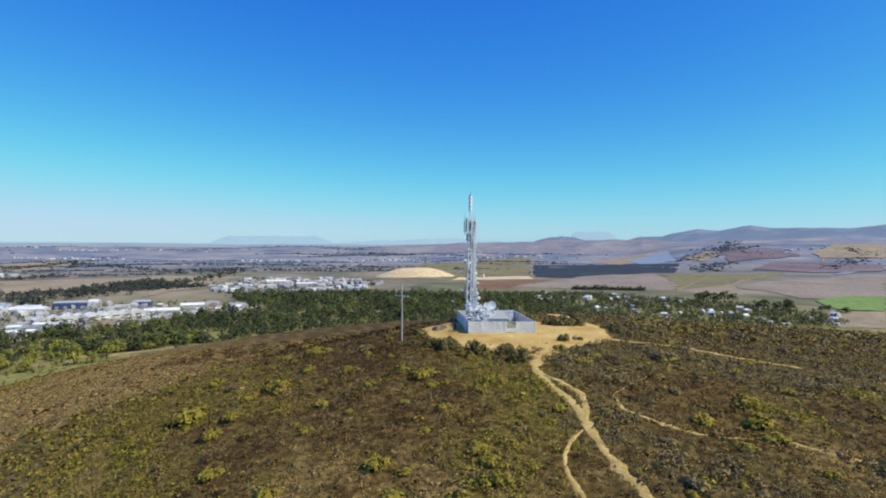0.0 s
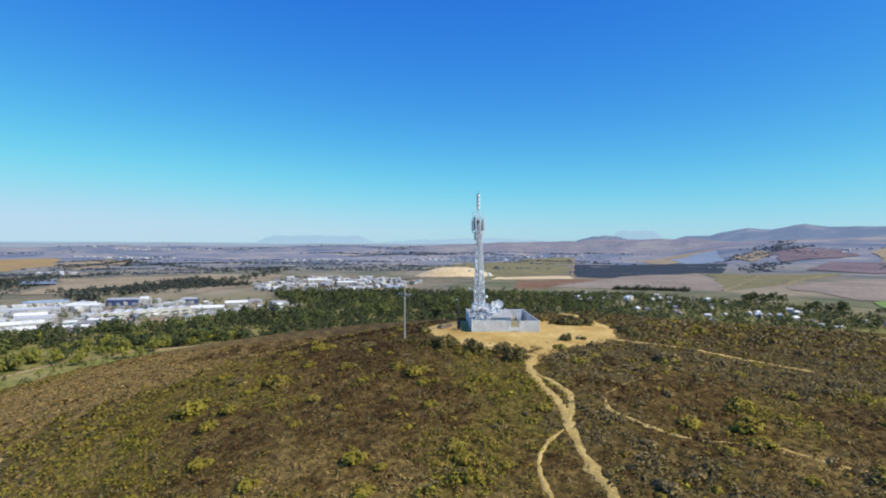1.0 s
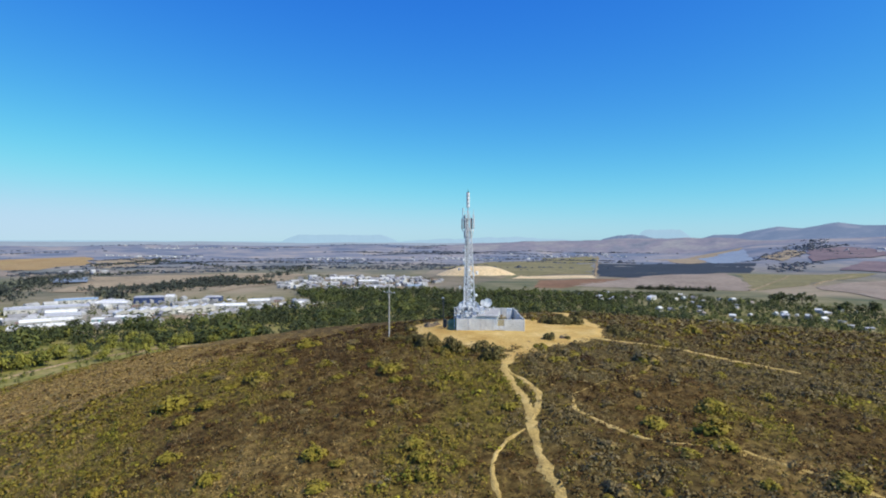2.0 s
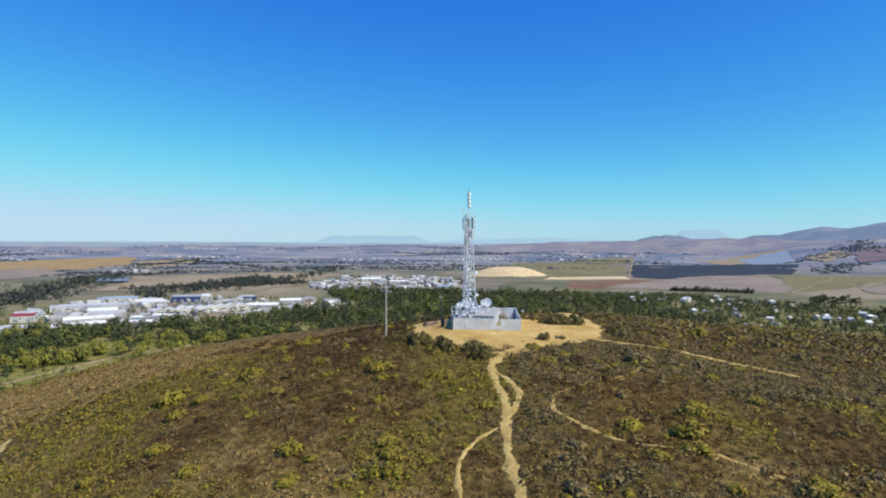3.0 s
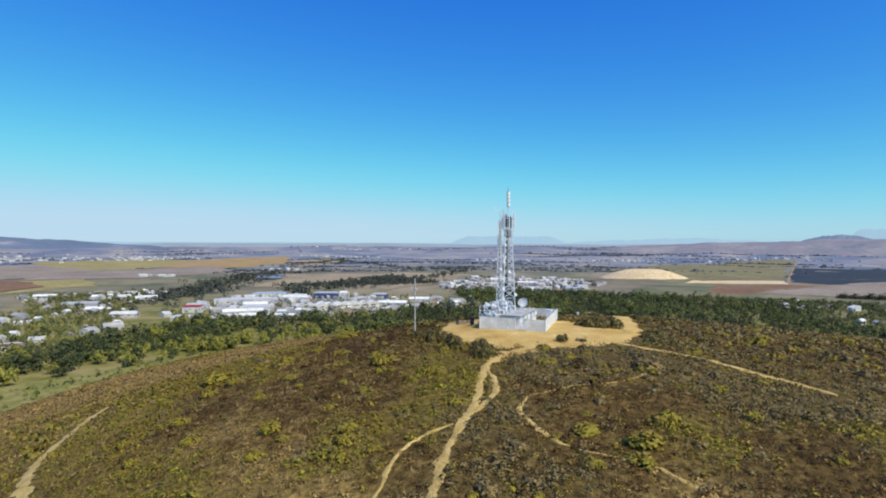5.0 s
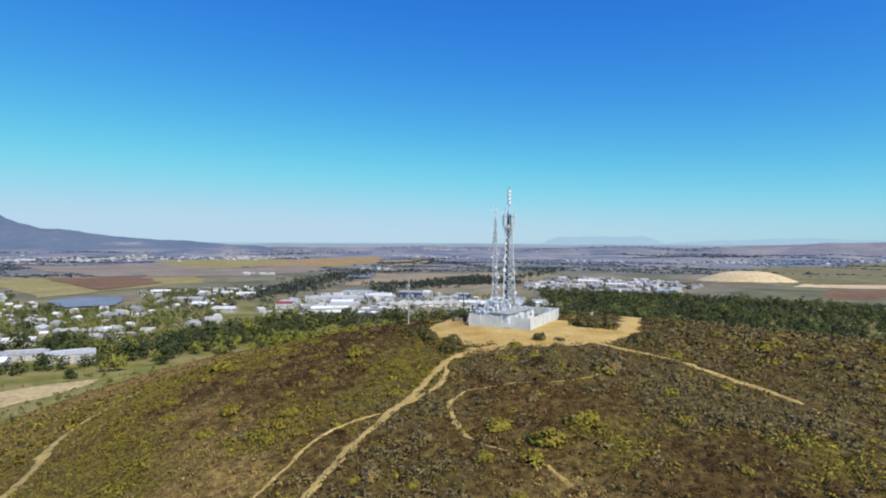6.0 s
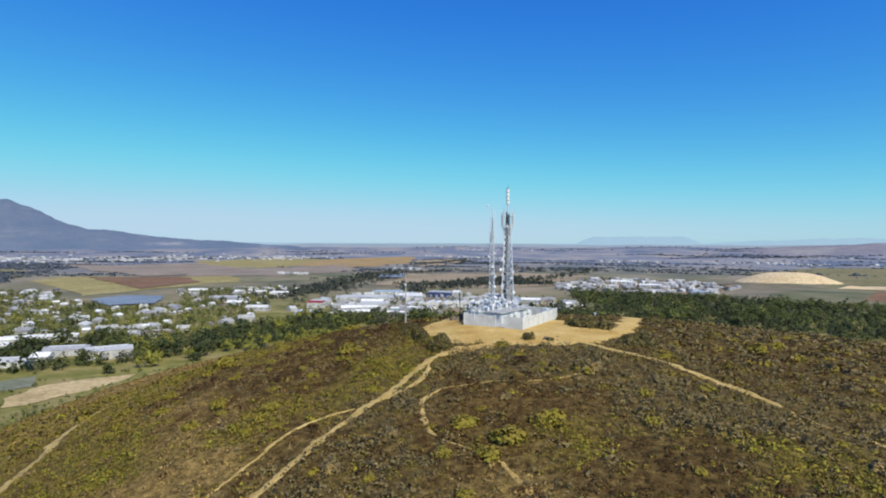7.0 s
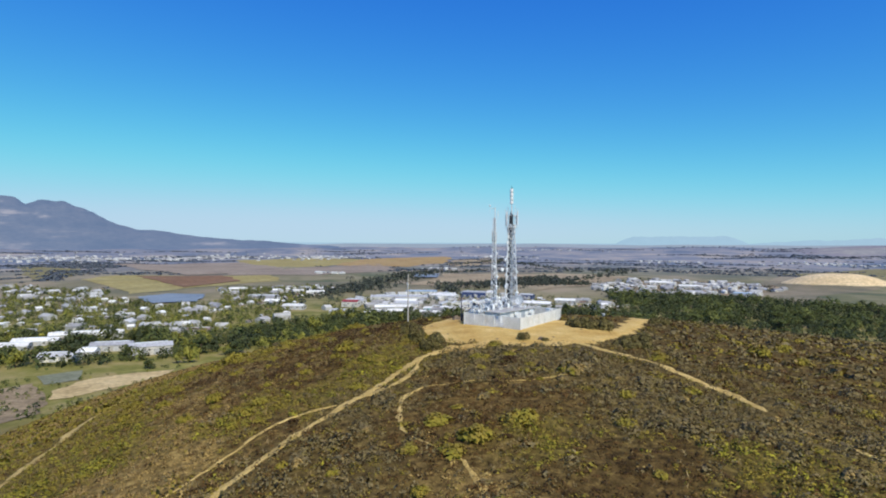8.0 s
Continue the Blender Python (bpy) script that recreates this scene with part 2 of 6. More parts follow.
def ground_material():
    m = bpy.data.materials.new("ground")
    m.use_nodes = True
    n, l = m.node_tree.nodes, m.node_tree.links
    b = n["Principled BSDF"]
    b.inputs["Roughness"].default_value = 0.95
    b.inputs["Specular IOR Level"].default_value = 0.1
    pos = n.new("ShaderNodeNewGeometry").outputs["Position"]

    def noise_tex(scale, detail=5):
        t = n.new("ShaderNodeTexNoise")
        t.inputs["Scale"].default_value = scale
        t.inputs["Detail"].default_value = detail
        t.inputs["Roughness"].default_value = 0.62
        l.new(pos, t.inputs["Vector"])
        return t.outputs["Fac"]

    def ramp(src, stops):
        r = n.new("ShaderNodeValToRGB")
        e = r.color_ramp.elements
        for k, (p, c) in enumerate(stops):
            el = e[k] if k < 2 else e.new(p)
            el.position, el.color = p, (*c, 1)
        l.new(src, r.inputs["Fac"])
        return r.outputs["Color"]

    def mix(fac, a, c):
        k = n.new("ShaderNodeMix")
        k.data_type = "RGBA"
        l.new(fac, k.inputs["Factor"])
        l.new(a, k.inputs["A"])
        l.new(c, k.inputs["B"])
        return k.outputs["Result"]

    # the scrubby hillside: litter, bare earth, moss and dry grass
    litter = n.new("ShaderNodeAttribute")
    litter.attribute_name = "litter"
    bare = ramp(noise_tex(1.3, 8), [(0.34, (0.35, 0.33, 0.30)), (0.46, (0.75, 0.74, 0.72)), (0.54, (1.05, 1.03, 1.0)), (0.62, (1.45, 1.45, 1.4)), (0.72, (2.2, 2.2, 2.1))])
    grainy = n.new("ShaderNodeMix")
    grainy.data_type, grainy.blend_type = "RGBA", "MULTIPLY"
    grainy.inputs["Factor"].default_value = 1.0
    l.new(litter.outputs["Color"], grainy.inputs["A"])
    l.new(bare, grainy.inputs["B"])
    near = grainy.outputs["Result"]
    half = n.new("ShaderNodeValue")
    half.outputs[0].default_value = 0.55
    # the farmland: plots of stubble, fallow, vines and pasture
    vor = n.new("ShaderNodeTexVoronoi")
    vor.inputs["Scale"].default_value = 0.0042
    mp = n.new("ShaderNodeMapping")
    mp.inputs["Rotation"].default_value[2] = 0.5
    mp.inputs["Scale"].default_value = (1.0, 0.55, 0.0)
    l.new(pos, mp.inputs["Vector"])
    l.new(mp.outputs[0], vor.inputs["Vector"])
    sep = n.new("ShaderNodeSeparateColor")
    l.new(vor.outputs["Color"], sep.inputs[0])
    plots = ramp(sep.outputs[0], [(0.0, (0.19, 0.15, 0.12)), (0.25, (0.30, 0.24, 0.165)), (0.42, (0.17, 0.165, 0.075)), (0.58, (0.25, 0.20, 0.155)), (0.75, (0.34, 0.27, 0.18)), (0.9, (0.14, 0.145, 0.075))])
    patches = ramp(noise_tex(0.008, 8), [(0.40, (0.085, 0.105, 0.07)), (0.49, (0.18, 0.17, 0.095)), (0.60, (0.31, 0.255, 0.17))])
    far = mix(half.outputs[0], plots, patches)
    # beyond: a broad dry plain, air haze put into its bluish, faint colour
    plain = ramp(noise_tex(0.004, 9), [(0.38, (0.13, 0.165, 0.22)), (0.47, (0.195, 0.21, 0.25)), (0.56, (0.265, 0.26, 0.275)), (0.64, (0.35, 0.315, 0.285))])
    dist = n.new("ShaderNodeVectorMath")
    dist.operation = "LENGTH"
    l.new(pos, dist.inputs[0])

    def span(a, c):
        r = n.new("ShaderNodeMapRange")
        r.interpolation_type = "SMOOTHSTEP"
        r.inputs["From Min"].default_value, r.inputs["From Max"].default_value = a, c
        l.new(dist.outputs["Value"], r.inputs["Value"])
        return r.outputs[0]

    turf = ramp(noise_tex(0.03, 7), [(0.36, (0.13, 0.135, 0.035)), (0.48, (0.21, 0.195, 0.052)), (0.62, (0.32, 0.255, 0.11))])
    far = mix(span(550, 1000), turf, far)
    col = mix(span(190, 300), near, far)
    # the haze-coloured ground takes over with distance
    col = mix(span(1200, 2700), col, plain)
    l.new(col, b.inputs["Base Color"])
    bp = n.new("ShaderNodeBump")
    bp.inputs["Strength"].default_value = 0.6
    bp.inputs["Distance"].default_value = 0.35
    l.new(noise_tex(2.2, 8), bp.inputs["Height"])
    l.new(bp.outputs["Normal"], b.inputs["Normal"])
    return m


GROUND = ground_material()


def build_ground():
    radii = [0.0]
    while radii[-1] < 4860:
        radii.append(radii[-1] + max(0.6, 0.019 * radii[-1]))
    radii = np.array(radii[1:])
    spokes = 560
    ang = np.linspace(0, 2 * np.pi, spokes, endpoint=False)
    x = 12 + radii[:, None] * np.cos(ang)
    y = -22 + radii[:, None] * np.sin(ang)
    z = height(x, y)
    verts = np.stack([x, y, z], -1).reshape(-1, 3)
    verts = np.vstack([verts, [[12, -22, ground_z(12, -22)]]])
    k, j = np.meshgrid(np.arange(len(radii) - 1), np.arange(spokes), indexing="ij")
    j2 = (j + 1) % spokes
    quads = np.stack([k * spokes + j, (k + 1) * spokes + j, (k + 1) * spokes + j2, k * spokes + j2], -1).reshape(-1, 4)
    fan = [(len(verts) - 1, a, (a + 1) % spokes) for a in range(spokes)]
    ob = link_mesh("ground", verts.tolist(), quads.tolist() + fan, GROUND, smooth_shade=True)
    close = np.hypot(verts[:, 0], verts[:, 1]) < 330
    soil = np.full((len(verts), 4), (0.15, 0.10, 0.04, 1.0))
    soil[close, :3] = cover(verts[close, 0], verts[close, 1]) @ LITTER
    ob.data.attributes.new("litter", "FLOAT_COLOR", "POINT").data.foreach_set("color", soil.astype(np.float32).ravel())
    tagged(ob, "dry scrub-covered hill falling to a wide farmed valley", "ground", kind="structure")


build_ground()


# ---- trodden tracks and the clearing on the hilltop ----
def ribbon(name, points, width, mat, label, seed, ends=0.4, lift=0.05):
    """A trodden strip laid over the ground along a smooth line, its width uneven."""
    rng = np.random.default_rng(seed)
    pts = np.array(points, float)
    seg = np.r_[0, np.cumsum(np.hypot(*np.diff(pts, axis=0).T))]
    n = max(8, int(seg[-1] / (0.45 if seg[-1] < 150 else 4.0)))
    s = np.linspace(0, seg[-1], n)
    k = np.ones(7) / 7
    line = []
    for c in range(2):
        v = np.interp(s, seg, pts[:, c])
        v = np.convolve(np.r_[[v[0]] * 3, v, [v[-1]] * 3], k, "valid")
        line.append(v)
    line = np.stack(line, -1)
    line += np.stack([waves(s, s * 0, 5.0, seed), waves(s, s * 0 + 9, 4.0, seed + 1)], -1) * 0.12
    tang = np.gradient(line, axis=0)
    tang /= np.hypot(*tang.T)[:, None] + 1e-9
    side = np.stack([-tang[:, 1], tang[:, 0]], -1)
    taper = np.minimum(1, np.minimum(s, seg[-1] - s) / 2.5 * (1 - ends) + ends)
    wl = width / 2 * taper * (1 + 0.35 * waves(s, s * 0 + 3, 3.0, seed + 2)) * rng.uniform(0.5, 1.35, n)
    wr = width / 2 * taper * (1 + 0.35 * waves(s, s * 0 + 7, 3.3, seed + 3)) * rng.uniform(0.5, 1.35, n)
    cols = [line + side * (wl * f)[:, None] for f in (1.0, 0.55)] + [line] + [line - side * (wr * f)[:, None] for f in (0.55, 1.0)]
    verts, faces = [], []
    for c, col in enumerate(cols):
        zz = height(col[:, 0], col[:, 1]) + (lift if 0 < c < 4 else -0.06)
        verts += np.column_stack([col, zz]).tolist()
    for c in range(4):
        for i in range(n - 1):
            faces.append((c * n + i, (c + 1) * n + i, (c + 1) * n + i + 1, c * n + i + 1))
    ob = link_mesh(name, verts, faces, mat, smooth_shade=True)
    tagged(ob, label, "dirt track", kind="structure")
    return ob


TRACKS = {
    "main": ([(9.5, -19.5), (8.0, -23), (6.7, -27.4), (7.6, -31.5), (8.8, -35), (9.4, -39), (9.9, -43.5), (10.6, -47.3), (11.8, -51.5), (12.8, -56), (14, -62)], 1.25),
    "strand": ([(6.8, -28), (9.2, -31.5), (10.4, -34.5), (10.2, -37.5), (9.4, -40.5)], 0.9),
    "branch": ([(9.2, -41.2), (7.4, -43.4), (6.4, -46), (6.7, -48.8), (7.2, -51.3), (8.3, -55), (9.5, -60)], 0.5),
    "loop": ([(21.5, -14.8), (23.6, -19.8), (23.7, -23), (21, -27.3)], 0.5),
    "trace": ([(21, -27.3), (16.5, -31), (13.4, -34.6)], 0.18),
    "bend": ([(13.6, -34.2), (13.2, -37.3), (16.6, -41), (19.6, -42.8)], 0.62),
    "trace_low": ([(19.6, -42.8), (24, -43), (27, -44)], 0.2),
    "washout": ([(25.5, -43.3), (28, -44.8), (30.5, -46.6), (34, -50)], 0.75),
    "east": ([(17.5, -11.8), (21, -12.6), (27.3, -12.9), (34.1, -16.1), (37.7, -18.1), (40.7, -20.8)], 1.25),
    "east_low": ([(40.7, -20.8), (43.5, -22.2), (48.6, -24.8), (58, -30)], 0.35),
    "west": ([(-58, -27), (-53.6, -33.4), (-48, -40.5), (-45, -44.9), (-41.4, -48), (-36, -51.5), (-31, -54.5), (-26.8, -58.7), (-20, -64)], 2.0),
}
for k, (name, (pts, wide)) in enumerate(TRACKS.items()):
    ribbon("dirt_track", pts, wide, PATH_SOIL, {"main": "sandy footpath worn down the scrubby hillside", "west": "pale trodden path on the lower slope"}.get(name, "narrow sandy footpath through low scrub"), 20 + 5 * k)


def clearing_edge(a):
    """Radius of the bare hilltop round (4.5, -8) by direction."""
    c, s = math.cos(a), math.sin(a)
    return 12.2 + 1.2 * c - 1.6 * s + 1.3 * math.cos(2 * a) + 0.7 * math.sin(3 * a + 0.6) + 0.5 * math.sin(7 * a) + 0.3 * math.sin(13 * a + 1)


def build_clearing():
    rings, spokes = 26, 120
    verts, faces = [(4.5, -8, ground_z(4.5, -8) + 0.05)], []
    for r in range(1, rings + 1):
        for j in range(spokes):
            a = 2 * math.pi * j / spokes
            d = clearing_edge(a) * r / rings
            x, y = 4.5 + d * math.cos(a), -8 + d * math.sin(a)
            verts.append((x, y, ground_z(x, y) + (0.06 if r < rings else -0.05)))
    for j in range(spokes):
        faces.append((0, 1 + j, 1 + (j + 1) % spokes))
        for r in range(rings - 1):
            a, b = 1 + r * spokes, 1 + (r + 1) * spokes
            faces.append((a + j, b + j, b + (j + 1) % spokes, a + (j + 1) % spokes))
    ob = link_mesh("hilltop_clearing", verts, faces, SAND, smooth_shade=True)
    tagged(ob, "bare sandy clearing round the walled mast compound", "clearing", kind="structure")


build_clearing()
ACCESS = [(11, -13), (15.5, -12.6), (18.6, -9.5), (19.2, -4), (18.2, 2), (16.5, 9), (14.5, 18), (12, 30)]
ob = ribbon("dirt_road", ACCESS, 3.2, SAND, "sandy access road curving onto the hilltop", 77, ends=1.0, lift=0.09)
ob["category"] = "road"
ribbon("dirt_track", [(11.5, -15.5), (9.5, -19.5), (7.6, -24), (6.7, -27)], 3.0, SAND, "sandy mouth of the footpath at the clearing", 91, ends=0.45, lift=0.07)

# ---- distant ridges ----
def ridge(name, label, centre, width, dist, depth, top, mat, seed, power=2.0, flat=0.0, jag=1.0, lean=0.0, crests=None, folds=1.0):
    """A ridge seen across the plain. centre and width in degrees left of +y; top: height of its crest; lean shifts the crest sideways."""
    cols, rows = 260, 26
    u = np.linspace(-1, 1, cols + 1)[:, None]
    v = np.linspace(0, 1, rows + 1)[None]
    a = np.radians(centre + u * width / 2)
    us = np.where(u < lean, (u - lean) / (1 + lean), (u - lean) / (1 - lean))
    env = np.maximum(0.0, 1 - np.abs(us) ** power)
    if flat:
        env = np.minimum(1.0, env / flat)
    if crests:
        env = np.interp(centre + u * width / 2, [c[0] for c in crests], [c[1] for c in crests]) / top
    crest = env * (1 + jag * (0.05 * np.sin(u * 9 + seed) + 0.035 * np.sin(u * 23 + 2 * seed) + 0.02 * np.sin(u * 61 + seed)))
    rise = np.where(v < 0.7, np.sin(np.minimum(1.0, v / 0.7) * np.pi / 2) ** 1.5, 1 - (v - 0.7) / 0.3)
    d = dist + depth * (v - 0.7)
    x, y = -d * np.sin(a), d * np.cos(a)
    fold = 1 + jag * folds * 0.05 * (np.sin(u * 37 + seed + 3 * v) + 0.7 * np.sin(u * 83 + 2 * seed - 4 * v) + 0.4 * np.sin(u * 151 + 7 * v + 2 * np.sin(u * 29))) * (1 - v) * np.minimum(1, v * 4)
    z0 = height(x, y) - 6
    z = z0 + (top - z0) * crest * rise * fold
    k, j = np.meshgrid(np.arange(cols), np.arange(rows), indexing="ij")
    q = k * (rows + 1) + j
    faces = np.stack([q, q + 1, q + rows + 2, q + rows + 1], -1).reshape(-1, 4)
    ob = link_mesh(name, np.stack([x, y, z], -1).reshape(-1, 3).tolist(), faces.tolist(), mat, smooth_shade=True)
    tagged(ob, label, "mountain", kind="structure")


def distance_material(name, colours, scale, haze_glow, stretch=None):
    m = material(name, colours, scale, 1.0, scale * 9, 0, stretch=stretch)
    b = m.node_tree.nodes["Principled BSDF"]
    # bluish emission stands in for the air haze over far land
    b.inputs["Emission Color"].default_value = (*haze_glow, 1)
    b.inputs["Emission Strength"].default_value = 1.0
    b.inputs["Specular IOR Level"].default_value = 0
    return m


# crests by bearing (degrees left of +y) and height
RANGE = [(-54, 0), (-50, 60), (-42, 150), (-36.8, 126), (-35, 103), (-32.5, 99), (-29.3, 108), (-27.5, 137), (-25, 97), (-23.1, 120), (-20, 70), (-18, 78), (-16, 38), (-14, 0)]
MOUNTAIN = [(56, 0), (59, 24), (63, 58), (67, 92), (70.4, 118), (72.7, 168), (73.8, 228), (74.7, 252), (76, 285), (77.3, 304), (78, 290), (78.5, 278), (79.3, 304), (80.5, 313), (83, 325), (88, 330), (94, 240), (100, 0)]
# far land: dim base tones under an emission that paints the haze
FAINT = distance_material("faint_range_haze_glow", [(0.03, 0.035, 0.04)], 0.002, (0.36, 0.55, 0.70))
# the lightest tone paints sunlit patches on the slopes
HAZY = distance_material("range_haze_glow", [(0.035, 0.036, 0.038), (0.06, 0.058, 0.056), (0.17, 0.145, 0.125)], 0.0042, (0.13, 0.195, 0.33))
ROCKY = distance_material("rocky_mountain_haze_glow", [(0.02, 0.024, 0.026), (0.04, 0.04, 0.04), (0.06, 0.055, 0.05), (0.20, 0.16, 0.125)], 0.0035, (0.118, 0.182, 0.32), (1.0, 1.0, 5.0))
PALE_HAZE = distance_material("pale_haze_glow", [(0.05, 0.05, 0.05), (0.10, 0.095, 0.09)], 0.004, (0.25, 0.325, 0.43))
ROLLING = distance_material("rolling_hills_haze_glow", [(0.05, 0.055, 0.06), (0.13, 0.115, 0.115), (0.16, 0.12, 0.12), (0.20, 0.17, 0.14), (0.22, 0.19, 0.16)], 0.0035, (0.095, 0.13, 0.20))
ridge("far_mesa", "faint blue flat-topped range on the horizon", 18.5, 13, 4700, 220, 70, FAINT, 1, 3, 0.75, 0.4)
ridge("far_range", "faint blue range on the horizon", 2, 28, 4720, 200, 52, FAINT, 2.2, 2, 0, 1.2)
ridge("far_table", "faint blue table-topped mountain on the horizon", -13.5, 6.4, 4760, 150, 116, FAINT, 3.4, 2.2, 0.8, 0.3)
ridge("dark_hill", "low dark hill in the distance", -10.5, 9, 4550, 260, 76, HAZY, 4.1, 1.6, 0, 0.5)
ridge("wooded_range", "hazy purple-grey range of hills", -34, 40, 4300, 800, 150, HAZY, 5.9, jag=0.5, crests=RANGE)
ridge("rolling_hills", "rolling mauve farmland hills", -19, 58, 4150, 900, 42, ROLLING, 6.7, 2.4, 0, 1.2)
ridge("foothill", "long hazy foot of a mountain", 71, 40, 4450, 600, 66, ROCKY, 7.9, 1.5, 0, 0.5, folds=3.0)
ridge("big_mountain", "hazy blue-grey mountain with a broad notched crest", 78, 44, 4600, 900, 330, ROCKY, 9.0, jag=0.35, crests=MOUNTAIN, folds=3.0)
# two low glowing ridges added as a haze band over the horizon line
ridge("horizon_haze_range", "added pale blue ridge standing in for haze along the horizon", 25, 136, 4800, 120, 16, FAINT, 11.0, 12, 0.6, 0.8)
ridge("low_haze_ridge", "added low blue-grey ridge standing in for haze at the far plain edge", 30, 128, 4560, 300, 7, PALE_HAZE, 13.0, 10, 0.6, 2.5)

# ---- fields, water and bare ground in the valley ----
from mathutils.geometry import tessellate_polygon

CROPS = {
    "tan": material("stubble_field", [(0.25, 0.19, 0.115), (0.33, 0.255, 0.155), (0.38, 0.30, 0.19)], 0.012, 0.95, 0.12, 0),
    "mauve": material("fallow_field", [(0.22, 0.17, 0.125), (0.28, 0.22, 0.165), (0.32, 0.26, 0.195)], 0.010, 0.95, 0.10, 0),
    "red": material("red_vineyard", [(0.17, 0.095, 0.05), (0.21, 0.115, 0.06), (0.25, 0.15, 0.08)], 0.014, 0.95, 0.12, 0),
    "orange": material("autumn_vineyard", [(0.30, 0.19, 0.08), (0.36, 0.24, 0.10), (0.40, 0.28, 0.12)], 0.012, 0.95, 0.10, 0),
    "yellow": material("yellow_vineyard", [(0.25, 0.20, 0.075), (0.32, 0.26, 0.095), (0.37, 0.31, 0.13)], 0.010, 0.95, 0.10, 0),
    "olive": material("olive_field", [(0.16, 0.145, 0.06), (0.21, 0.18, 0.08), (0.25, 0.21, 0.10)], 0.012, 0.95, 0.12, 0),
    "green": material("irrigated_field", [(0.15, 0.22, 0.05), (0.20, 0.29, 0.07)], 0.012, 0.95, 0.12, 0),
    "orchard": material("dark_orchard", [(0.026, 0.033, 0.042), (0.045, 0.052, 0.062)], 0.02, 0.95, 0.15, 0),
    "grass": material("rough_grass", [(0.14, 0.145, 0.035), (0.22, 0.205, 0.05), (0.33, 0.26, 0.11)], 0.05, 0.95, 0.3, 0),
    "sand": material("quarry_sand", [(0.55, 0.40, 0.21), (0.66, 0.50, 0.28), (0.72, 0.56, 0.34)], 0.02, 0.95, 0.2, 0),
    "purple": material("purple_vineyard", [(0.13, 0.095, 0.105), (0.20, 0.145, 0.145), (0.24, 0.18, 0.17)], 0.006, 0.95, 0.1, 0),
    "lot": material("pale_sandy_lot", [(0.40, 0.29, 0.13), (0.52, 0.39, 0.19), (0.60, 0.47, 0.25)], 0.05, 0.95, 0.4, 0),
    "pale": material("plastic_covers", [(0.21, 0.25, 0.29), (0.30, 0.34, 0.38)], 0.03, 0.6, 0.2, 0),
    "paved": material("paved_yard", [(0.22, 0.20, 0.15), (0.32, 0.29, 0.22), (0.44, 0.39, 0.29)], 0.03, 0.9, 0.3, 0),
    "earth": material("bare_earth", [(0.17, 0.125, 0.07), (0.27, 0.20, 0.115), (0.40, 0.31, 0.19)], 0.05, 0.95, 0.4, 0),
    "court": material("sports_court", [(0.17, 0.18, 0.11), (0.23, 0.23, 0.15)], 0.05, 0.9, 0.3, 0),
    "water": material("dam_water", [(0.17, 0.20, 0.23), (0.27, 0.30, 0.33)], 0.02, 0.55, 0.2, 0),
}


def field(name, crop, label, *points, lift=0.5, pieces=10):
    corners = [Vector((x, y, 0)) for x, y in points]
    verts, faces = [], []
    for tri in tessellate_polygon([corners]):
        a, b, c = (corners[t] for t in tri)
        start = len(verts)
        index = {}
        for i in range(pieces + 1):
            for j in range(pieces + 1 - i):
                p = a + (b - a) * (i / pieces) + (c - a) * (j / pieces)
                index[i, j] = start + len(index)
                verts.append((p.x, p.y))
        for i in range(pieces):
            for j in range(pieces - i):
                faces.append((index[i, j], index[i + 1, j], index[i, j + 1]))
                if i + j < pieces - 1:
                    faces.append((index[i + 1, j], index[i + 1, j + 1], index[i, j + 1]))
    p = np.array(verts)
    size = np.ptp(p, axis=0).max()
    p = p + 0.018 * size * np.stack([waves(p[:, 0], p[:, 1], size * 0.35, 61), waves(p[:, 0], p[:, 1], size * 0.3, 62)], -1)
    z = height(p[:, 0], p[:, 1]) + lift
    if crop == "water":
        z[:] = z.max()
    ob = link_mesh(name, np.column_stack([p, z]).tolist(), faces, CROPS[crop], smooth_shade=True)
    me = ob.data
    if me.polygons and me.polygons[0].normal.z < 0:
        me.flip_normals()
    tagged(ob, label, name.replace("_", " "), kind="structure")
    return ob


field("field", "olive", "olive-brown sloping field crossed by a farm road", (60, 2135), (100, 2851), (403, 3048), (197, 1518), (36, 1447))
field("orchard", "orchard", "large dark netted orchard block", (293, 2160), (814, 2340), (842, 2103), (652, 1655), (281, 1338), (185, 1380))
field("field", "mauve", "wide mauve fallow field below the orchard", (98, 1028), (286, 1364), (548, 1548), (461, 1098), (399, 978))
field("field", "red", "reddish ploughed strip beside the sand tip", (29, 968), (48, 1174), (258, 1292), (82, 971))
field("field", "tan", "pale tan field below the hills", (644, 2745), (984, 3127), (1221, 3259), (654, 2198), lift=0.9)
field("farm_dam", "pale", "pale blue sheet of covered ground by the orchard", (858, 2860), (1164, 3103), (912, 2285), (744, 2268), lift=1.6)
field("field", "olive", "olive field with a pale farm road", (560, 1490), (951, 1582), (631, 1196), (426, 994))
field("field", "mauve", "broad brown fallow field on a gentle rise", (559, 1073), (784, 1266), (1142, 1456), (687, 839), (533, 803), lift=0.8)
field("field", "purple", "dark purple vineyard on the far slope", (1022, 2087), (1247, 2583), (1410, 2673), (1473, 2523), (1400, 2245), (1247, 2181), lift=2.5, pieces=14)
field("field", "purple", "lilac-brown ploughed field on the far slope", (912, 1696), (1170, 2040), (1283, 1958), (1410, 1816), (1226, 1567), (1047, 1581), lift=1.8, pieces=14)
field("field", "tan", "pale stubble field on the far slope", (1527, 2386), (1824, 2694), (1988, 2598), (1581, 2047), (1405, 2153), lift=2.5, pieces=14)
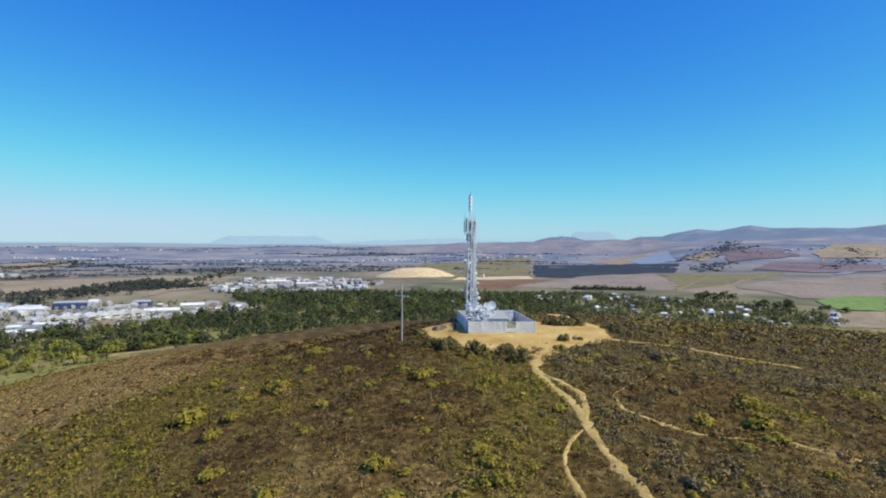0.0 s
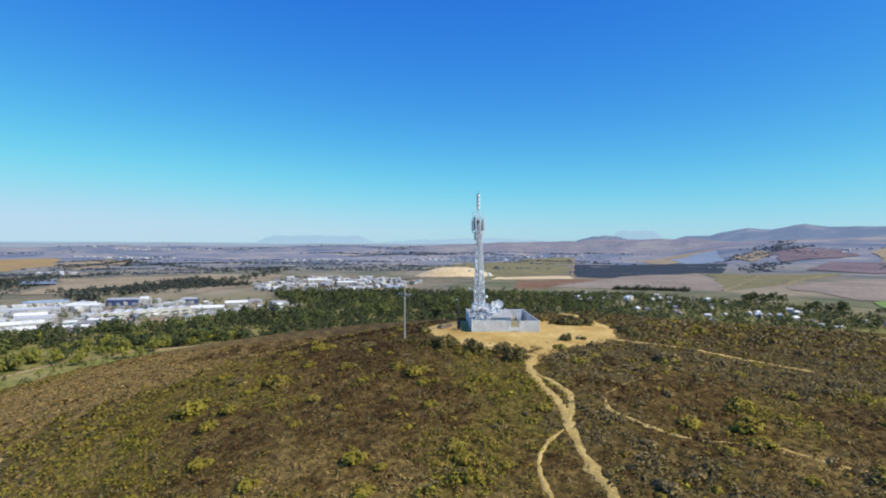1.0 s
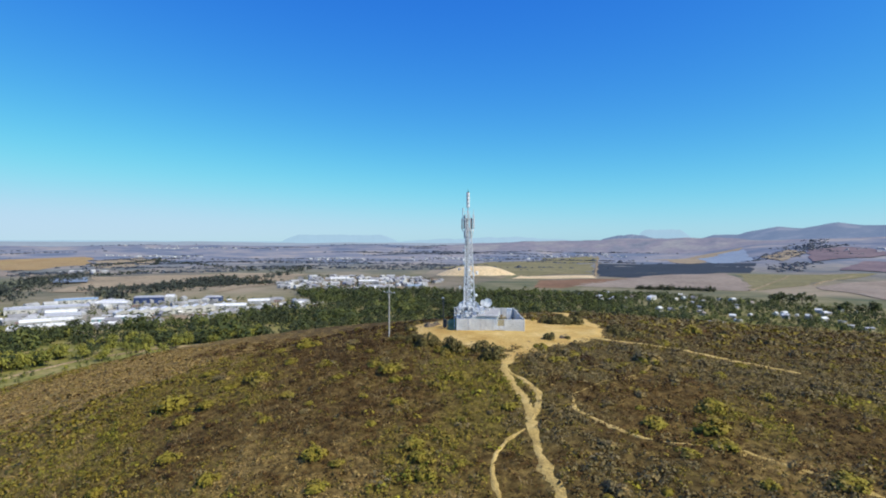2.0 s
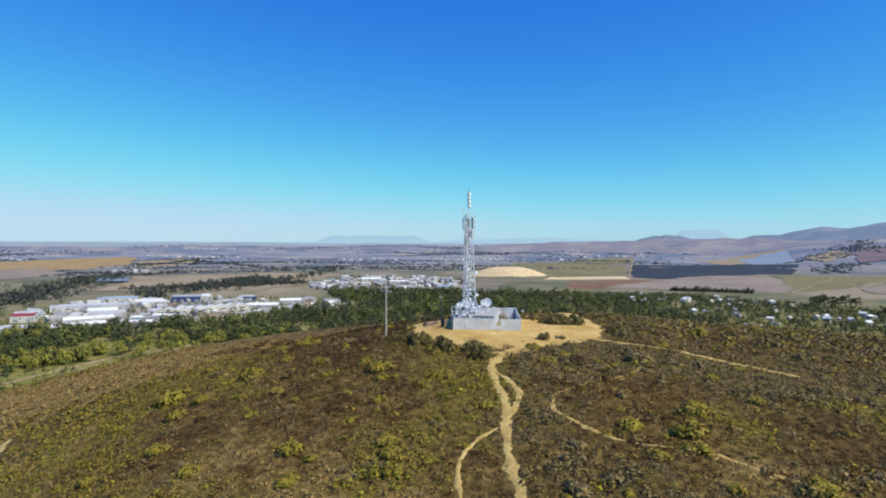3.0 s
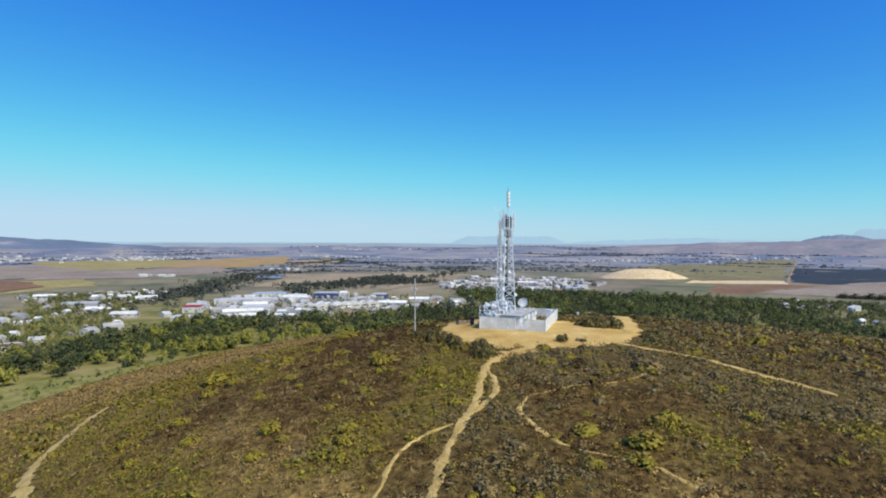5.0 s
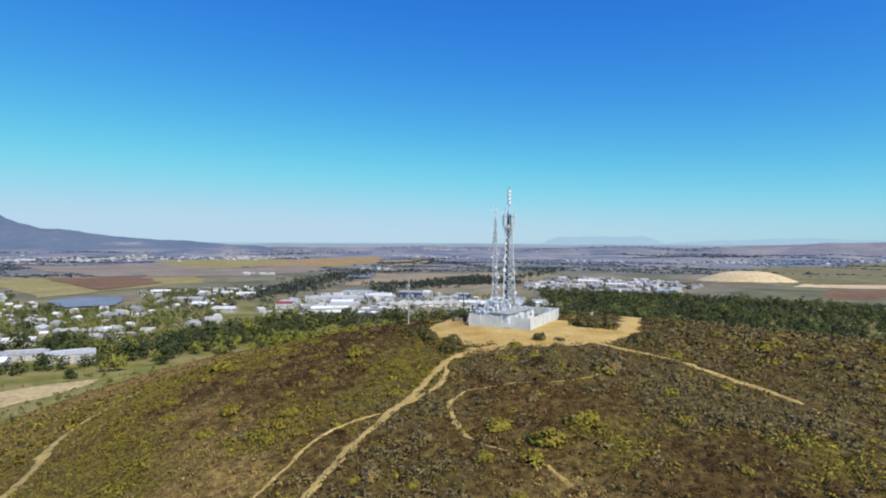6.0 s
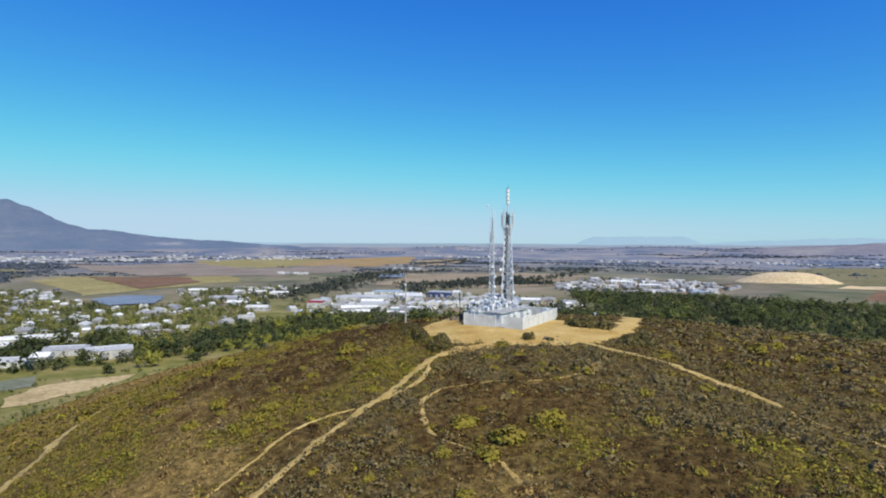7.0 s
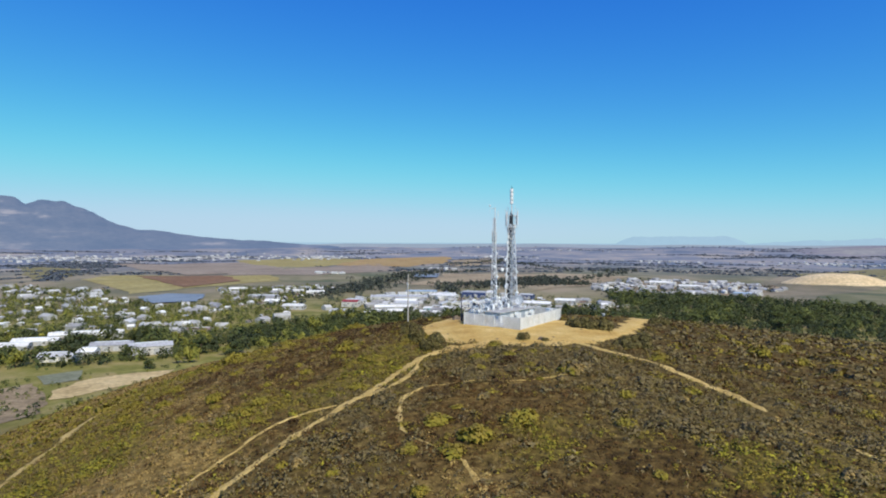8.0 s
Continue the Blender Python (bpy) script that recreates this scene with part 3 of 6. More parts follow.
field("field", "tan", "small tan field between dark groves", (1018, 2495), (1236, 2768), (1194, 2496), (946, 2146), lift=2.5, pieces=14)
field("field", "olive", "dark olive-brown field behind the sand tip", (-267, 1715), (-120, 2350), (120, 2500), (185, 1560), (7, 1330), lift=1.2, pieces=14)
field("yard", "earth", "pale worked ground among the quarry sheds", (-352, 815), (-192, 889), (-174, 1180), (-311, 1330), (-480, 1180), lift=0.4, pieces=20)
field("field", "green", "bright green irrigated field", (540, 785), (638, 856), (702, 860), (536, 636), (494, 664), lift=1.1)
field("field", "tan", "pale dry field beside the trees", (433, 602), (550, 654), (430, 493), (391, 499))
field("plastic_tunnels", "pale", "long white strip of covered rows", (1062, 1531), (1455, 1878), (1300, 1670), (1037, 1490), lift=1.6)
field("field", "tan", "dry tan field beyond the factories", (-970, 1083), (-750, 1306), (-542, 1323), (-513, 987), (-620, 719), (-649, 694))
field("field", "tan", "tan field enclosed by a dark tree line", (-1798, 2089), (-1784, 2347), (-1581, 2251), (-1258, 1627), (-1230, 1399))
field("field", "yellow", "long yellow autumn vineyard", (-2409, 1255), (-2432, 1743), (-2014, 1914), (-1610, 1131), (-1506, 835))
field("field", "orange", "orange-brown autumn vineyard", (-2201, 1858), (-2035, 2326), (-1581, 1830), (-1357, 1342), (-1691, 1274), lift=0.9)
field("field", "mauve", "grey-mauve bare vineyard", (-1555, 784), (-1480, 819), (-1656, 1455), (-1249, 1186), (-1128, 772), (-1346, 669), lift=0.9)
field("field", "yellow", "yellow vineyard above the town", (-1408, 341), (-1509, 497), (-1327, 659), (-1237, 720), (-1033, 621), (-995, 397), (-928, 284), lift=0.6)
field("field", "red", "dark red-brown vineyard block", (-1432, 469), (-1356, 647), (-1110, 573), (-1009, 403), lift=1.4)
field("field", "mauve", "grey-mauve field beneath the mountain", (-2225, 682), (-2180, 1171), (-1402, 900), (-1444, 599), lift=1.3)
field("field", "tan", "dry tan field edged with trees", (-775, 755), (-881, 975), (-817, 1161), (-737, 1116), (-641, 772), lift=0.9)
field("field", "tan", "narrow dry field running to the town", (-494, 770), (-566, 1032), (-541, 1264), (-475, 1015), lift=0.9)
field("field", "olive", "green field below the mountain", (-2300, 420), (-2000, 520), (-1500, 360), (-1420, 250), lift=0.6)
field("lake", "water", "small blue farm dam", (-867, 262), (-889, 321), (-836, 357), (-735, 295), (-758, 243), lift=0.4)
field("lake", "water", "narrow blue farm dam among trees", (-900, 900), (-1010, 1010), (-960, 1060), (-850, 930), lift=0.4)
field("sand_tip", "sand", "pale sand flat beside the tip", (-15, 1190), (30, 1345), (190, 1420), (180, 1270), lift=0.9)
field("yard", "paved", "pale paved yard among the factories", (-560, 470), (-560, 620), (-420, 640), (-345, 600), (-360, 480), (-420, 420), lift=0.4)
field("yard", "earth", "bare earth works beside the factories", (-405, 470), (-395, 500), (-330, 510), (-325, 480), lift=0.7)
field("grass_slope", "grass", "rough green grass at the foot of the hill", (-345, 60), (-330, 180), (-300, 285), (-235, 340), (-215, 300), (-240, 160), (-270, 40), lift=0.25, pieces=26)
field("yard", "lot", "pale sandy lot at the foot of the hill", (-322, 18), (-339, 41), (-335, 69), (-326, 88), (-312, 72), (-304, 39), (-298, 21), (-303, 12), lift=0.35, pieces=20)
field("yard", "earth", "bare reddish earth lot", (-349, -1), (-351, 15), (-306, 12), (-270, -1), (-265, -17), lift=0.3, pieces=26)
field("sports_court", "court", "grey-green sports court", (-370, 22), (-369, 47), (-340, 37), (-341, 19), lift=0.4)


def build_tip():
    n = 60
    xs, ys = np.meshgrid(np.linspace(-219, 11, n), np.linspace(1180, 1370, n), indexing="ij")
    r = ((xs + 104) / 86) ** 2 + ((ys - 1270) / 70) ** 2
    z = height(xs, ys) + 0.9 - 6 * smooth(1.15, 1.5, r)
    k, j = np.meshgrid(np.arange(n - 1), np.arange(n - 1), indexing="ij")
    q = k * n + j
    ob = link_mesh("sand_tip", np.stack([xs, ys, z], -1).reshape(-1, 3).tolist(), np.stack([q, q + n, q + n + 1, q + 1], -1).reshape(-1, 4).tolist(), CROPS["sand"], smooth_shade=True)
    tagged(ob, "large pale mound of quarry sand", "sand tip", kind="structure")


build_tip()


def farm_road(label, wide, *points):
    ob = ribbon("farm_road", points, wide, CROPS["earth"], label, 300 + len(points) + int(abs(points[0][0])), ends=1.0, lift=1.1)
    ob["category"] = "road"


farm_road("pale farm road between fields", 6, (412, 996), (554, 1234), (662, 1422))
farm_road("pale farm road across the slope", 6, (572, 1110), (745, 1356), (845, 1492))
farm_road("pale farm road beside the orchard", 8, (190, 1390), (290, 2150), (400, 3000))
farm_road("pale farm road climbing the far slope", 9, (1100, 1590), (1250, 1850), (1330, 2020), (1480, 2240))
farm_road("pale gravel road past the factories", 7, (-330, 330), (-393, 380), (-399, 426), (-411, 480), (-404, 525))
farm_road("pale road along the foot of the hill", 2.4, (-304, 180), (-304, 220), (-299, 272), (-270, 318), (-212, 374))

# ---- the walled compound ----
FRONT_L, FRONT_R, BACK_R, BACK_L = Vector((-0.4, -11.3)), Vector((8.95, -10.9)), Vector((7.25, 2.7)), Vector((-2.0, 2.1))


def box(bm, centre, size, turn=0.0, bevel=0.0):
    m = Matrix.Translation(centre) @ Matrix.Rotation(turn, 4, "Z")
    made = bmesh.ops.create_cube(bm, size=1.0)["verts"]
    bmesh.ops.transform(bm, matrix=m @ Matrix.Diagonal((*size, 1)), verts=made)
    if bevel:
        edges = list({e for v in made for e in v.link_edges})
        bmesh.ops.bevel(bm, geom=edges, offset=bevel, segments=1, affect="EDGES")


def rod(bm, a, b, r, sides=6):
    a, b = Vector(a), Vector(b)
    d = b - a
    m = Matrix.Translation((a + b) / 2) @ d.to_track_quat("Z", "Y").to_matrix().to_4x4()
    bmesh.ops.create_cone(bm, cap_ends=True, segments=sides, radius1=r, radius2=r, depth=d.length, matrix=m)


def wall_run(name, a, b, top, bay=1.85):
    """A precast wall: posts with stacked panels let in between them."""
    root = tagged(new(name), "pale grey precast concrete panel wall", "wall", kind="structure")
    length = (b - a).length
    turn = math.atan2(b.y - a.y, b.x - a.x)
    bays = max(1, round(length / bay))
    post_me = None
    for k in range(bays + 1):
        p = a.lerp(b, k / bays)
        if post_me is None:
            bm = bmesh.new()
            box(bm, (0, 0, top / 2 - 0.1), (0.13, 0.15, top + 0.26), 0, 0.012)
            ob = part("post", bm, CONCRETE, root)
            post_me = ob.data
        else:
            ob = new("post", post_me)
            ob.parent = root
        ob.matrix_basis = Matrix.Translation((p.x, p.y, 0)) @ Matrix.Rotation(turn, 4, "Z")
    rows = 6
    h = top / rows
    wide = length / bays - 0.13
    bm = bmesh.new()
    box(bm, (0, 0, 0), (wide, 0.07, h - 0.012), 0, 0.010)
    panel_me = bpy.data.meshes.new("panel")
    bm.to_mesh(panel_me)
    bm.free()
    panel_me.materials.append(CONCRETE)
    for k in range(bays):
        p = a.lerp(b, (k + 0.5) / bays)
        for r in range(rows):
            ob = new("panel", panel_me)
            ob.parent = root
            ob.matrix_basis = Matrix.Translation((p.x, p.y, -0.06 + h * (r + 0.5))) @ Matrix.Rotation(turn, 4, "Z")


TOP = 1.65
along = (FRONT_R - FRONT_L).normalized()
wall_run("wall_front", FRONT_L, FRONT_L + along * 5.1, TOP)
wall_run("wall_front_right", FRONT_L + along * 6.7, FRONT_R, TOP)
wall_run("wall_right", FRONT_R, BACK_R, TOP)
wall_run("wall_back", BACK_R, BACK_L, TOP)
wall_run("wall_left", BACK_L, FRONT_L, TOP)

# ---- masts ----
def lattice(name, label, at, legs, base, top, z1, leg_r, brace_r, turn=0.0):
    """A tapering lattice mast: each leg, and the bracing of each face, is a part."""
    root = tagged(new(name), label, "mast")
    root.matrix_basis = Matrix.Translation((*at, 0)) @ Matrix.Rotation(turn, 4, "Z")

    def corner(k, z):
        r = base + (top - base) * (z / z1)
        a = 2 * math.pi * (k + 0.5) / legs
        return Vector((r * math.cos(a), r * math.sin(a), z))

    for k in range(legs):
        bm = bmesh.new()
        rod(bm, corner(k, -0.3), corner(k, z1), leg_r, 8)
        box(bm, corner(k, 0.06), (0.3, 0.3, 0.12))
        part("leg", bm, STEEL, root)
    edges, z = [0.0], 0.0
    while z < z1 - 0.15:
        r = base + (top - base) * z / z1
        z = min(z1, z + max(0.6, 0.8 * r * 2 * math.sin(math.pi / legs)))
        edges.append(z)
    for k in range(legs):
        for a, b in zip(edges, edges[1:]):
            bm = bmesh.new()
            p, q = corner(k, a), corner(k, b)
            p2, q2 = corner((k + 1) % legs, a), corner((k + 1) % legs, b)
            rod(bm, p, q2, brace_r, 4)
            rod(bm, p2, q, brace_r, 4)
            rod(bm, q, q2, brace_r * 0.8, 4)
            part("cross_brace", bm, STEEL, root)
    return root


def drum_dish(parent, at, aim, r, mat=None):
    """A shrouded microwave dish on a short arm."""
    at, aim = Vector(at), Vector(aim).normalized()
    m = Matrix.Translation(at) @ aim.to_track_quat("Z", "Y").to_matrix().to_4x4()
    bm = bmesh.new()
    bmesh.ops.create_cone(bm, cap_ends=True, segments=18, radius1=r * 0.55, radius2=r, depth=r * 0.5, matrix=m @ Matrix.Translation((0, 0, r * 0.1)))
    bmesh.ops.create_cone(bm, cap_ends=True, segments=18, radius1=r, radius2=r, depth=r * 0.5, matrix=m @ Matrix.Translation((0, 0, r * 0.6)))
    bmesh.ops.create_cone(bm, cap_ends=True, segments=18, radius1=r, radius2=r * 0.6, depth=r * 0.16, matrix=m @ Matrix.Translation((0, 0, r * 0.93)))
    rod(bm, at - aim * r * 0.15, at - aim * (r * 0.2 + 0.35), 0.035)
    return part("dish", bm, mat or RADOME, parent, "white drum dish")


def panel_aerial(parent, at, turn, high, mat, wide=0.26):
    m = Matrix.Translation(at) @ Matrix.Rotation(turn, 4, "Z")
    bm = bmesh.new()
    box(bm, (0, 0, 0), (0.12, wide, high), 0, 0.025)
    rod(bm, (-0.14, 0, -high * 0.55), (-0.14, 0, high * 0.6), 0.035)
    for s in (-0.35, 0.35):
        box(bm, (-0.1, 0, high * s), (0.12, 0.1, 0.08))
    bmesh.ops.transform(bm, matrix=m, verts=bm.verts)
    return part("panel_aerial", bm, mat, parent, "upright sector aerial panel")


def whip(parent, at, high, r=0.022, mat=None):
    bm = bmesh.new()
    rod(bm, at, Vector(at) + Vector((0, 0, high)), r, 6)
    return part("whip_aerial", bm, mat or RADOME, parent)


def stay_arm(parent, a, b, r=0.03):
    bm = bmesh.new()
    rod(bm, a, b, r, 6)
    return part("arm", bm, STEEL, parent)



def main_mast():
    root = lattice("lattice_mast", "tall galvanised steel lattice mast crowned with aerials", (0, 0), 3, 1.22, 0.52, 14.6, 0.085, 0.05, -1.0)
    bm = bmesh.new()
    rod(bm, (0, 0, 13.5), (0, 0, 17.9), 0.09, 10)
    part("top_pole", bm, STEEL, root)
    # four stacked drums on the top pole
    for k in range(4):
        bm = bmesh.new()
        m = Matrix.Translation((0, 0, 18.15 + 0.62 * k))
        bmesh.ops.create_cone(bm, cap_ends=True, segments=18, radius1=0.27, radius2=0.27, depth=0.52, matrix=m)
        bmesh.ops.bevel(bm, geom=[e for e in bm.edges if abs(e.verts[0].co.z - e.verts[1].co.z) < 1e-4], offset=0.03, segments=1, affect="EDGES")
        part("drum_aerial", bm, RADOME, root, "white cylindrical aerial section")
        bm = bmesh.new()
        bmesh.ops.create_cone(bm, cap_ends=True, segments=12, radius1=0.15, radius2=0.15, depth=0.12, matrix=Matrix.Translation((0, 0, 18.46 + 0.62 * k)))
        part("collar", bm, DARK_STEEL, root)
    whip(root, (0, 0, 20.3), 0.5, 0.03, DARK_STEEL)
    # feeder cables up the inside
    for k in range(3):
        bm = bmesh.new()
        rod(bm, (0.05 + 0.12 * k, -0.66 + 0.16 * k, 0.2), (0.02 + 0.05 * k, -0.24 + 0.1 * k, 16.2), 0.11, 6)
        part("feeder_cable", bm, DARK_STEEL, root, "dark bundle of feeder cables")
    # head frame with panels
    for z in (14.2, 16.0):
        bm = bmesh.new()
        for k in range(6):
            a, b = 2 * math.pi * k / 6, 2 * math.pi * (k + 1) / 6
            rod(bm, (0.95 * math.cos(a), 0.95 * math.sin(a), z), (0.95 * math.cos(b), 0.95 * math.sin(b), z), 0.04, 6)
            rod(bm, (0, 0, z), (0.95 * math.cos(a), 0.95 * math.sin(a), z), 0.03, 6)
        part("head_ring", bm, STEEL, root)
    for k in range(6):
        a = 2 * math.pi * (k + 0.15) / 6
        p = (1.0 * math.cos(a), 1.0 * math.sin(a), 15.3 + 0.3 * (k % 2))
        panel_aerial(root, p, a, 2.1 if k % 2 else 1.7, DARK_STEEL if k in (0, 3) else PANEL_GREY if k == 4 else RADOME, 0.19)
        a += 0.5
        whip(root, (0.98 * math.cos(a), 0.98 * math.sin(a), 14.0), 3.5 - 0.4 * (k % 3), 0.03, STEEL if k % 2 else RADOME)
    for k in range(3):
        a = 2.1 * k + 0.4
        panel_aerial(root, (0.6 * math.cos(a), 0.6 * math.sin(a), 13.6), a, 1.2, PANEL_GREY, 0.2)
    # the struts that carry the head frame
    for k in range(3):
        a = 2 * math.pi / 3 * (k + 0.5)
        stay_arm(root, (0.6 * math.cos(a), 0.6 * math.sin(a), 12.9), (0.95 * math.cos(a), 0.95 * math.sin(a), 14.3), 0.035)
    for x, y, z, r, ax, ay in ((1.0, 0.9, 3.9, 0.24, 1, 0.2), (-0.9, -1.0, 8.0, 0.22, -0.6, -1), (-1.15, -0.7, 5.0, 0.24, -1, -0.6), (-1.25, 0.5, 6.0, 0.2, -1, 0.3), (0.75, -0.85, 9.0, 0.26, 0.4, -1), (0.9, -0.8, 6.6, 0.2, 0.9, -0.5), (1.05, -1.0, 2.9, 0.3, 0.2, -1)):
        drum_dish(root, (x, y, z), (ax, ay, 0), r)
    rng = random.Random(12)
    for k in range(9):
        z = 2.5 + 1.15 * k
        r = 1.22 - 0.7 * z / 14.6
        a = 2 * math.pi / 3 * (rng.randrange(3) + 0.5) + 0.05
        c, s = math.cos(a), math.sin(a)
        if k % 2:
            whip(root, (r * c * 1.22, r * s * 1.22, z), rng.uniform(0.9, 1.8), 0.025)
            stay_arm(root, (r * c, r * s, z + 0.2), (r * c * 1.22, r * s * 1.22, z + 0.2), 0.02)
        else:
            bm = bmesh.new()
            box(bm, (r * c * 1.12, r * s * 1.12, z), (0.24, 0.2, 0.42), a, 0.02)
            part("radio_box", bm, RADOME, root, "small white radio unit")
    # climbing ladder
    bm = bmesh.new()
    for s in (-0.18, 0.18):
        rod(bm, (-0.75, s, 0.1), (-0.36, s, 14.4), 0.02, 4)
    for k in range(44):
        z = 0.4 + 0.32 * k
        x = -0.75 + 0.39 * z / 14.4
        rod(bm, (x, -0.18, z), (x, 0.18, z), 0.014, 4)
    part("ladder", bm, STEEL, root)


def slim_mast():
    root = lattice("slim_lattice_mast", "slim galvanised lattice mast crowded with small white aerials", (0.4, -5.05), 3, 0.66, 0.24, 15.4, 0.04, 0.03, 0.5)
    rng = random.Random(3)
    bm = bmesh.new()
    rod(bm, (0, 0, 14.0), (0, 0, 17.1), 0.045, 8)
    part("top_pole", bm, STEEL, root)
    for k in range(22):
        z = 1.6 + k * 0.5
        r = 0.66 - 0.42 * z / 15.4
        a = rng.uniform(0, 6.28)
        c, s = math.cos(a), math.sin(a)
        if k % 3 == 1:
            drum_dish(root, (r * c * 1.25, r * s * 1.25, z), (c, s, 0), rng.uniform(0.13, 0.24))
        elif k % 3 == 2:
            bm = bmesh.new()
            box(bm, (r * c * 1.2, r * s * 1.2, z), (0.2, 0.16, 0.34), a, 0.02)
            part("radio_box", bm, RADOME, root, "small white radio unit")
        else:
            whip(root, (r * c * 1.3, r * s * 1.3, z), rng.uniform(0.8, 1.6), 0.02)
            stay_arm(root, (0, 0, z + 0.1), (r * c * 1.3, r * s * 1.3, z + 0.1), 0.018)
    drum_dish(root, (1.15, -0.75, 7.7), (0.7, -0.7, 0), 0.27)
    for z, reach, a in ((16.9, 0.75, 3.3), (15.9, 0.5, 0.4), (14.6, 0.6, 1.8), (16.4, 0.45, 5.0), (13.2, 0.6, 4.0)):
        c, s = math.cos(a), math.sin(a)
        stay_arm(root, (0, 0, z), (reach * c, reach * s, z), 0.025)
        whip(root, (reach * c, reach * s, z - 0.5), 1.1, 0.03)
    bm = bmesh.new()
    bmesh.ops.create_icosphere(bm, subdivisions=2, radius=0.13, matrix=Matrix.Translation((-0.74, -0.12, 17.35)))
    part("lamp", bm, RADOME, root, "small white lamp on a side arm")
    for k in range(2):
        a = 1.2 + 2.4 * k
        panel_aerial(root, (0.38 * math.cos(a), 0.38 * math.sin(a), 12.6), a, 1.5, PANEL_GREY, 0.16)
    bm = bmesh.new()
    rod(bm, (-0.2, 0.05, 0.2), (-0.05, 0.02, 15.6), 0.05, 6)
    part("feeder_cable", bm, DARK_STEEL, root, "dark feeder cables")


main_mast()
slim_mast()


# ---- equipment inside the walls ----
def equipment_hut():
    root = tagged(new("equipment_hut"), "low white equipment hut with a flat weathered roof", "hut")
    turn = 0.02
    root.matrix_basis = Matrix.Translation((3.45, -5.6, 0)) @ Matrix.Rotation(turn, 4, "Z")
    bm = bmesh.new()
    box(bm, (0, 0, 0.90), (3.1, 9.0, 1.80), 0, 0.02)
    part("wall", bm, WHITEWASH, root)
    bm = bmesh.new()
    box(bm, (0, 0, 1.87), (3.6, 9.6, 0.14), 0, 0.015)
    part("roof", bm, ROOF_SLAB, root, "flat grey roof slab")
    for y in (-2.6, 1.4):
        bm = bmesh.new()
        box(bm, (1.57, y, 0.86), (0.06, 0.9, 1.68), 0, 0.01)
        door = part("door", bm, PANEL_GREY, root, "grey steel door")
        bm = bmesh.new()
        box(bm, (1.62, y + 0.33, 0.95), (0.05, 0.04, 0.18))
        part("handle", bm, DARK_STEEL, door)
    for y in (-0.8, 3.2):
        bm = bmesh.new()
        box(bm, (1.70, y, 1.45), (0.34, 0.8, 0.5), 0, 0.03)
        part("air_conditioner", bm, RADOME, root, "white air conditioner")
    for x, y in ((-0.8, -3.0), (0.9, 2.9), (0.2, 0.4)):
        bm = bmesh.new()
        bmesh.ops.create_cone(bm, cap_ends=True, segments=10, radius1=0.12, radius2=0.12, depth=0.4, matrix=Matrix.Translation((x, y, 2.12)))
        part("vent_pipe", bm, STEEL, root)


def big_dish(at, aim, r, label):
    root = tagged(new("satellite_dish"), label, "satellite dish", group="dishes of the mast compound")
    root.matrix_basis = Matrix.Translation(at)
    aim = Vector(aim).normalized()
    m = Matrix.Translation((0, 0, r + 0.25)) @ aim.to_track_quat("Z", "Y").to_matrix().to_4x4()
    bm = bmesh.new()
    rings, seg = 5, 24
    rows = []
    for k in range(rings + 1):
        q = k / rings * r
        rows.append([bm.verts.new((q * math.cos(2 * math.pi * j / seg), q * math.sin(2 * math.pi * j / seg), 0.35 * q * q / r)) for j in range(seg)] if k else [bm.verts.new((0, 0, 0))])
    for j in range(seg):
        bm.faces.new((rows[0][0], rows[1][j], rows[1][(j + 1) % seg]))
        for k in range(1, rings):
            bm.faces.new((rows[k][j], rows[k + 1][j], rows[k + 1][(j + 1) % seg], rows[k][(j + 1) % seg]))
    bmesh.ops.solidify(bm, geom=bm.faces[:], thickness=0.03)
    bmesh.ops.transform(bm, matrix=m, verts=bm.verts)
    part("reflector", bm, RADOME, root, shade=True)
    bm = bmesh.new()
    tip = m @ Vector((0, 0, r * 0.85))
    for k in range(3):
        a = 2 * math.pi * k / 3
        rod(bm, m @ Vector((r * 0.9 * math.cos(a), r * 0.9 * math.sin(a), 0.28 * r)), tip, 0.015, 4)
    bmesh.ops.create_icosphere(bm, subdivisions=1, radius=0.07, matrix=Matrix.Translation(tip))
    part("feed", bm, STEEL, root)
    bm = bmesh.new()
    rod(bm, (0, 0, 0), Vector((0, 0, r + 0.2)) - aim * 0.1, 0.06, 8)
    box(bm, (0, 0, 0.03), (0.5, 0.5, 0.06))
    part("stand", bm, STEEL, root)
    return root


